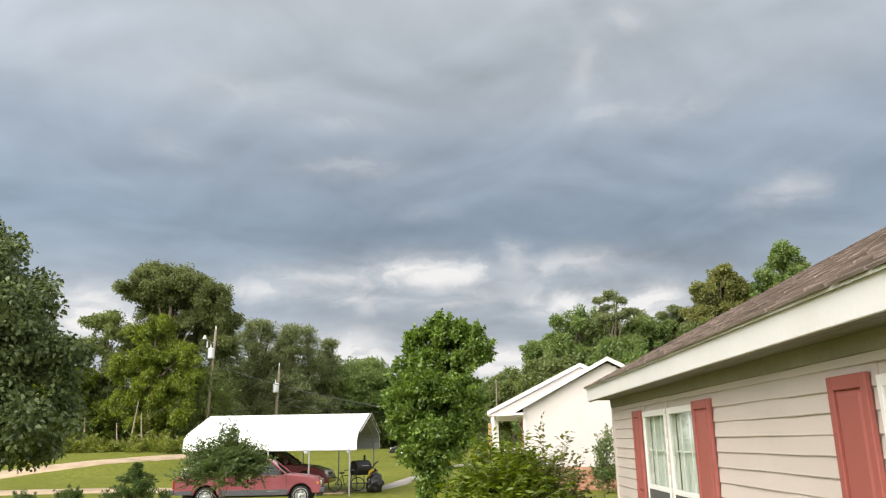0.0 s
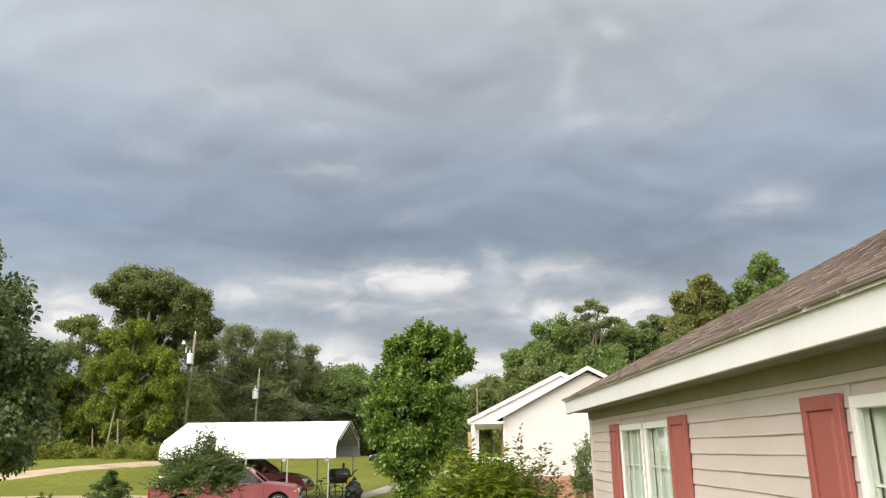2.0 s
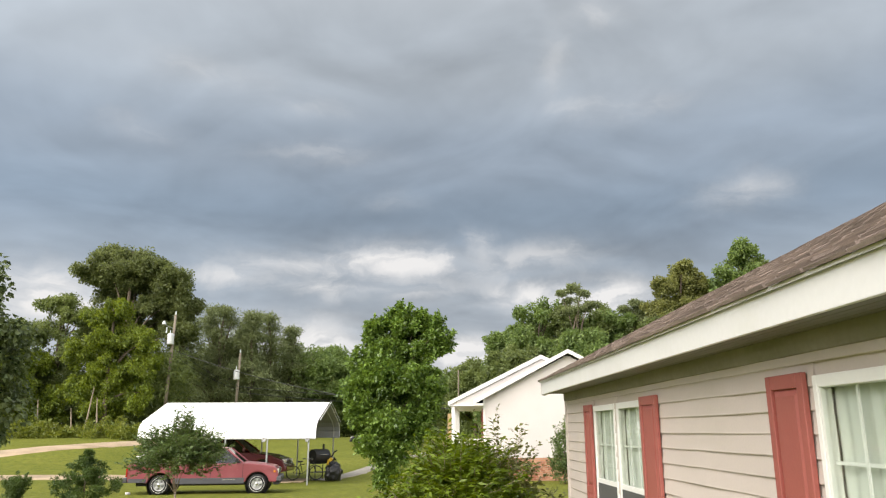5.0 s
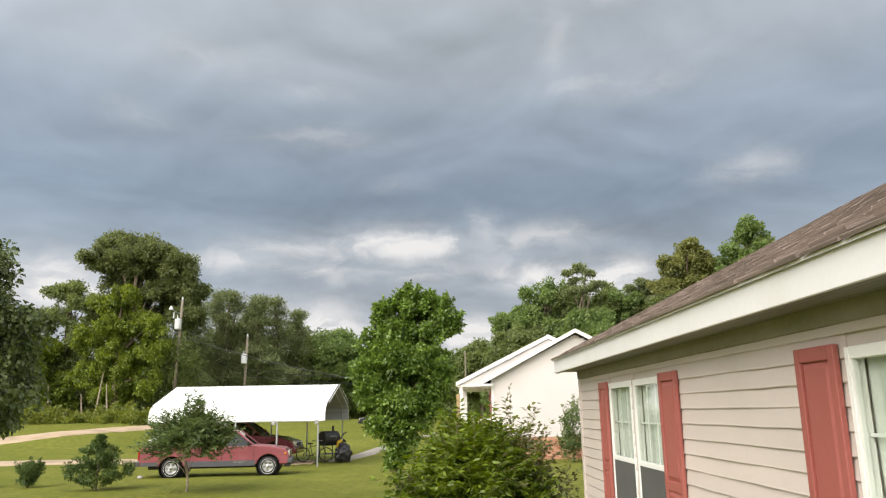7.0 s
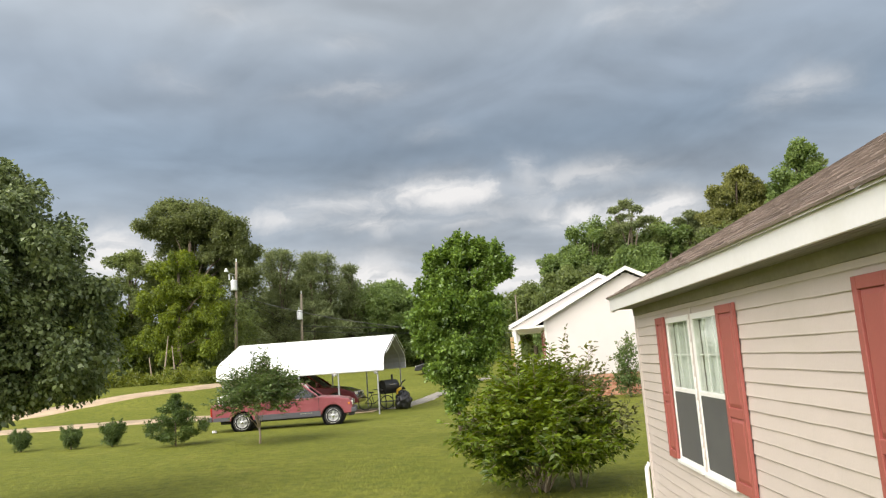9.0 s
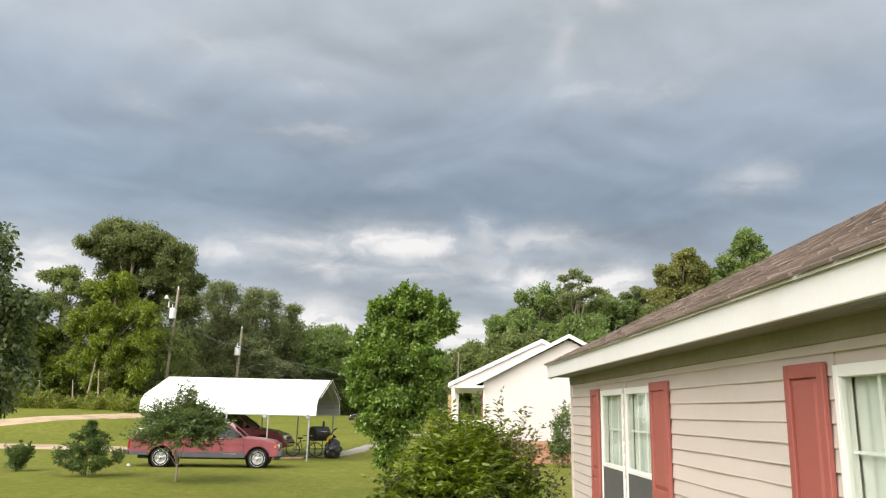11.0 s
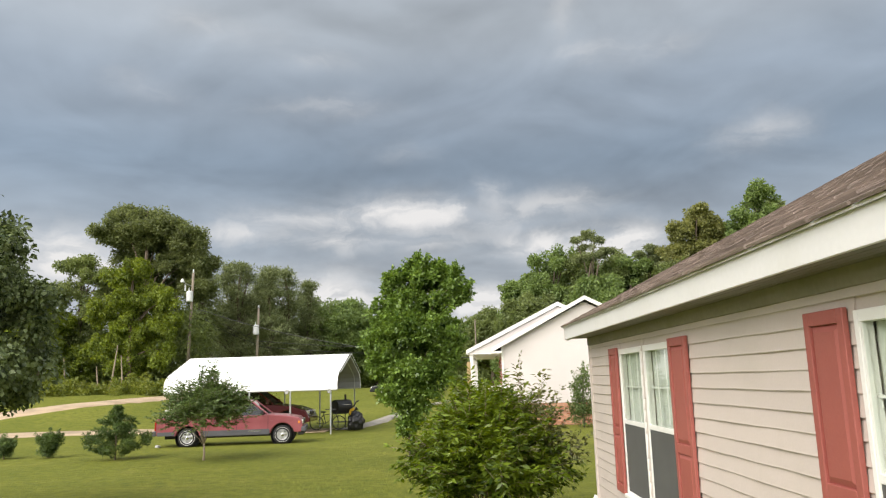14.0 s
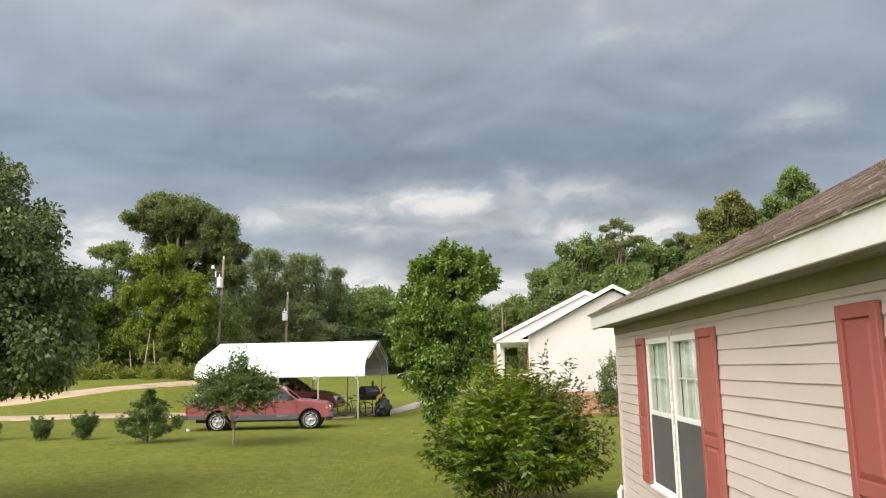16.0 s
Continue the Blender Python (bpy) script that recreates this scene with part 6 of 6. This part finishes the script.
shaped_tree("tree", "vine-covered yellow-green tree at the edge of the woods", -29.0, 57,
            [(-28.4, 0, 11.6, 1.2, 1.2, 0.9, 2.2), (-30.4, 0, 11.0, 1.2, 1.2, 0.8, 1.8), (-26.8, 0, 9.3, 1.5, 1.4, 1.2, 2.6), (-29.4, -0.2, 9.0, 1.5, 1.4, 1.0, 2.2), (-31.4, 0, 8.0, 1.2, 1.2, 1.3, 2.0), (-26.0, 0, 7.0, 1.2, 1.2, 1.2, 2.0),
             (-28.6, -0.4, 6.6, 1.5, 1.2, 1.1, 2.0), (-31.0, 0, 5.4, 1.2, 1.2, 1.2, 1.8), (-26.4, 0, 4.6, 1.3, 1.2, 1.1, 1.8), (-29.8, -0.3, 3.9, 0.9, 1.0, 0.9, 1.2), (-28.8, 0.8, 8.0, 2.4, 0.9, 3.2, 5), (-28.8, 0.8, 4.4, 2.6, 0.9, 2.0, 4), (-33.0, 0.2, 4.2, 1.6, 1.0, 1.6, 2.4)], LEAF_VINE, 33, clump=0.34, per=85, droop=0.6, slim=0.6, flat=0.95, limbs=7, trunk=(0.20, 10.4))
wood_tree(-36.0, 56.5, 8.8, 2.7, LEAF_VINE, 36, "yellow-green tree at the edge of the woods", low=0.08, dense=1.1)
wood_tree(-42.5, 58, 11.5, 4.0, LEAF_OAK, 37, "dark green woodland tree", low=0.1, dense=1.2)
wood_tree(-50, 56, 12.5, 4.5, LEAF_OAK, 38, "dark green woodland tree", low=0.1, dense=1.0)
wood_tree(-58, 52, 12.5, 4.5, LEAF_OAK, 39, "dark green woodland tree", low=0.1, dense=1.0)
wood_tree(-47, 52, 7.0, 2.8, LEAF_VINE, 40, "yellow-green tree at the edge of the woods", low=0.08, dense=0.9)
for i, (x, y, top, r) in enumerate([(-28.2, 69, 14.6, 3.0), (-26.4, 73, 14.4, 2.8), (-25.0, 71, 13.9, 2.8), (-23.4, 74, 13.6, 2.8), (-22.0, 71, 13.4, 2.7), (-20.6, 73, 13.6, 2.7), (-24.4, 77, 12.5, 3.0), (-19.3, 76, 12.6, 2.4)]):
    pine(x, y, top, r, 50 + i, bare=0.12)
for i, (x, y, top, r, m) in enumerate([(-22.5, 90, 10.2, 3.2, LEAF_OAK), (-21.0, 82, 9.0, 2.8, LEAF_OAK), (-17.5, 80, 11.4, 4.4, LEAF_BRIGHT), (-13.0, 82, 9.6, 3.2, LEAF_BRIGHT), (-9.5, 84, 9.4, 3.0, LEAF_OAK),
                                       (-5.8, 82, 8.6, 3.0, LEAF_BRIGHT), (-3.0, 92, 9.0, 2.8, LEAF_OAK), (0.2, 88, 9.2, 2.9, LEAF_OAK)]):
    wood_tree(x, y, top, r, m, 70 + i, "green tree in the distant woods", low=0.12, dense=1.0, leaf=0.26)
# woods behind the white house
for i, (x, y, top, r, m) in enumerate([(-0.2, 68, 8.6, 2.8, LEAF_OAK), (2.4, 65, 10.8, 2.6, LEAF_BRIGHT), (5.2, 64, 13.5, 3.1, LEAF_BRIGHT), (8.4, 63, 12.5, 3.0, LEAF_OAK), (11.4, 62, 11.9, 3.0, LEAF_BRIGHT),
                                       (20.9, 57, 16.5, 2.4, LEAF_BRIGHT), (24.2, 58, 14.6, 2.9, LEAF_BRIGHT), (14.6, 56, 10.8, 2.8, LEAF_OAK), (18.6, 56, 12.0, 2.8, LEAF_BRIGHT), (27.8, 57, 13.4, 3.4, LEAF_OAK), (10.4, 67, 12.6, 3.6, LEAF_OAK), (19.4, 61, 14.6, 2.8, LEAF_BRIGHT), (22.8, 60, 16.0, 2.4, LEAF_OAK), (6.8, 68, 13.0, 3.4, LEAF_OAK), (13.6, 66, 12.0, 3.0, LEAF_OAK), (8.0, 57, 9.2, 3.2, LEAF_BRIGHT), (3.2, 58, 8.8, 3.0, LEAF_OAK)]):
    wood_tree(x, y, top, r, m, 90 + i, "green tree in the woods behind the white house", low=0.15, dense=1.0, leaf=0.22)
shaped_tree("tree", "olive-gold crowned tree behind the white house", 16.0, 58,
            [(16.5, 0, 13.9, 1.5, 1.6, 0.95, 3), (15.0, 0, 13.0, 1.3, 1.4, 1.1, 2.4), (17.6, 0, 12.9, 1.2, 1.4, 1.1, 2.2), (16.0, -0.3, 11.8, 1.8, 1.6, 1.2, 3), (14.6, 0, 11.2, 1.2, 1.4, 1.0, 2), (16.8, 0, 10.2, 1.8, 1.6, 1.1, 2.4)], LEAF_GOLD, 95, clump=0.36, per=110)
shaped_tree("pine_tree", "lone pine with flat tufted plates of needles above the woods", 8.2, 60,
            [(8.15, 0, 13.45, 0.75, 0.8, 0.22, 1.4), (7.15, 0, 13.05, 0.55, 0.6, 0.16, 0.9), (8.9, 0, 13.0, 0.5, 0.6, 0.16, 0.8), (7.9, 0.2, 12.5, 0.8, 0.8, 0.2, 1.1), (9.35, 0, 12.15, 0.65, 0.6, 0.15, 0.9), (8.3, 0, 11.7, 1.0, 0.9, 0.22, 1.4), (7.0, 0, 11.5, 0.7, 0.7, 0.2, 0.9)],
            LEAF_PINE, 120, "pines of the woods", k=9, per=110, leaf=0.24, clump=0.30, flat=0.55, slim=0.25, droop=-0.1, trunk=(0.11, 12.2), limbs=6, edge=0.5, split=2)
shaped_tree("pine_tree", "small dark pine with layered needles above the woods", 13.3, 62,
            [(13.5, 0, 12.45, 0.65, 0.7, 0.38, 1.6), (12.7, 0, 11.9, 0.6, 0.6, 0.22, 1.1), (14.1, 0, 11.8, 0.7, 0.6, 0.25, 1.2), (13.3, 0, 11.3, 1.1, 0.9, 0.3, 1.8), (12.4, 0, 10.9, 0.8, 0.8, 0.25, 1.2), (14.2, 0, 10.9, 0.9, 0.8, 0.3, 1.3)],
            LEAF_PINE, 121, "pines of the woods", k=9, per=120, leaf=0.24, clump=0.32, flat=0.6, slim=0.25, droop=-0.1, trunk=(0.10, 10.8), limbs=5, edge=0.5, split=2)


def thicket(name, label, pts, size, leaf_m, seed, leaf=0.22, per=60):
    rng = np.random.default_rng(seed)
    clumps = []
    for x, y, h in pts:
        g = float(ground_z(x, y))
        for k in range(int(6 + 5 * h)):
            z = rng.random() * h
            s = size * rng.uniform(0.6, 1.3)
            clumps.append(((x + rng.normal(0, 0.8), y + rng.normal(0, 0.6), g + z), (s, s, s * 0.8)))
    V = crown(rng, clumps, per, leaf, 0.5, 0.0)
    tagged(new(name, fast_mesh(name, V, np.arange(len(V)).reshape(-1, 4), leaf_m)), label, "undergrowth", kind="stuff")


rnd = random.Random(3)
thicket("undergrowth", "tangled yellow-green weeds and brambles along the edge of the woods", [(x, 53.5 + rnd.uniform(-0.6, 1.2) - 0.10 * (x + 30), rnd.uniform(0.3, 1.2)) for x in np.arange(-60, -18, 0.8)], 0.42, WEED, 61)
thicket("brush", "dark green brush filling the woods between the trunks", [(x, 60 + rnd.uniform(-1.5, 2.5), rnd.uniform(5.0, 8.5)) for x in np.arange(-62, -24, 1.1)], 0.8, LEAF_OAK, 62, 0.3, 45)
thicket("distant_brush", "dark green brush at the foot of the distant woods", [(x, 80 + rnd.uniform(-2, 3), rnd.uniform(2.5, 5.0)) for x in np.arange(-30, 34, 1.2)], 0.9, LEAF_OAK, 63, 0.34, 45)
thicket("pine_brush", "dark understorey filling the pine stand", [(x, 77.5 + rnd.uniform(-1.0, 1.5), rnd.uniform(6.5, 9.0)) for x in np.arange(-31, -19, 0.9)], 0.8, LEAF_PINE, 65, 0.3, 50)
thicket("far_woods", "far dark woods closing the view", [(x, 108 + rnd.uniform(-4, 4), rnd.uniform(5, 9.0)) for x in np.arange(-95, 75, 2.2)], 1.9, LEAF_OAK, 64, 0.6, 60)

# vertical snags and bare stems among the vines
for i, (x, y, h) in enumerate([(-33.6, 55.6, 4.5), (-29.6, 55.2, 5.4), (-28.9, 55.4, 4.6), (-38.5, 55.2, 5.5), (-30.6, 55.0, 3.8)]):
    solid("bare_stem", Shape().tube([(x, y, 0.9), (x + 0.3, y, h * 0.55), (x + 0.1 + 0.5 * (i % 2), y, h)], [0.10, 0.07, 0.03], 7), PALEBARK, "pale bare stem standing among the vines", "dead stem", group="bare stems")

shingles()
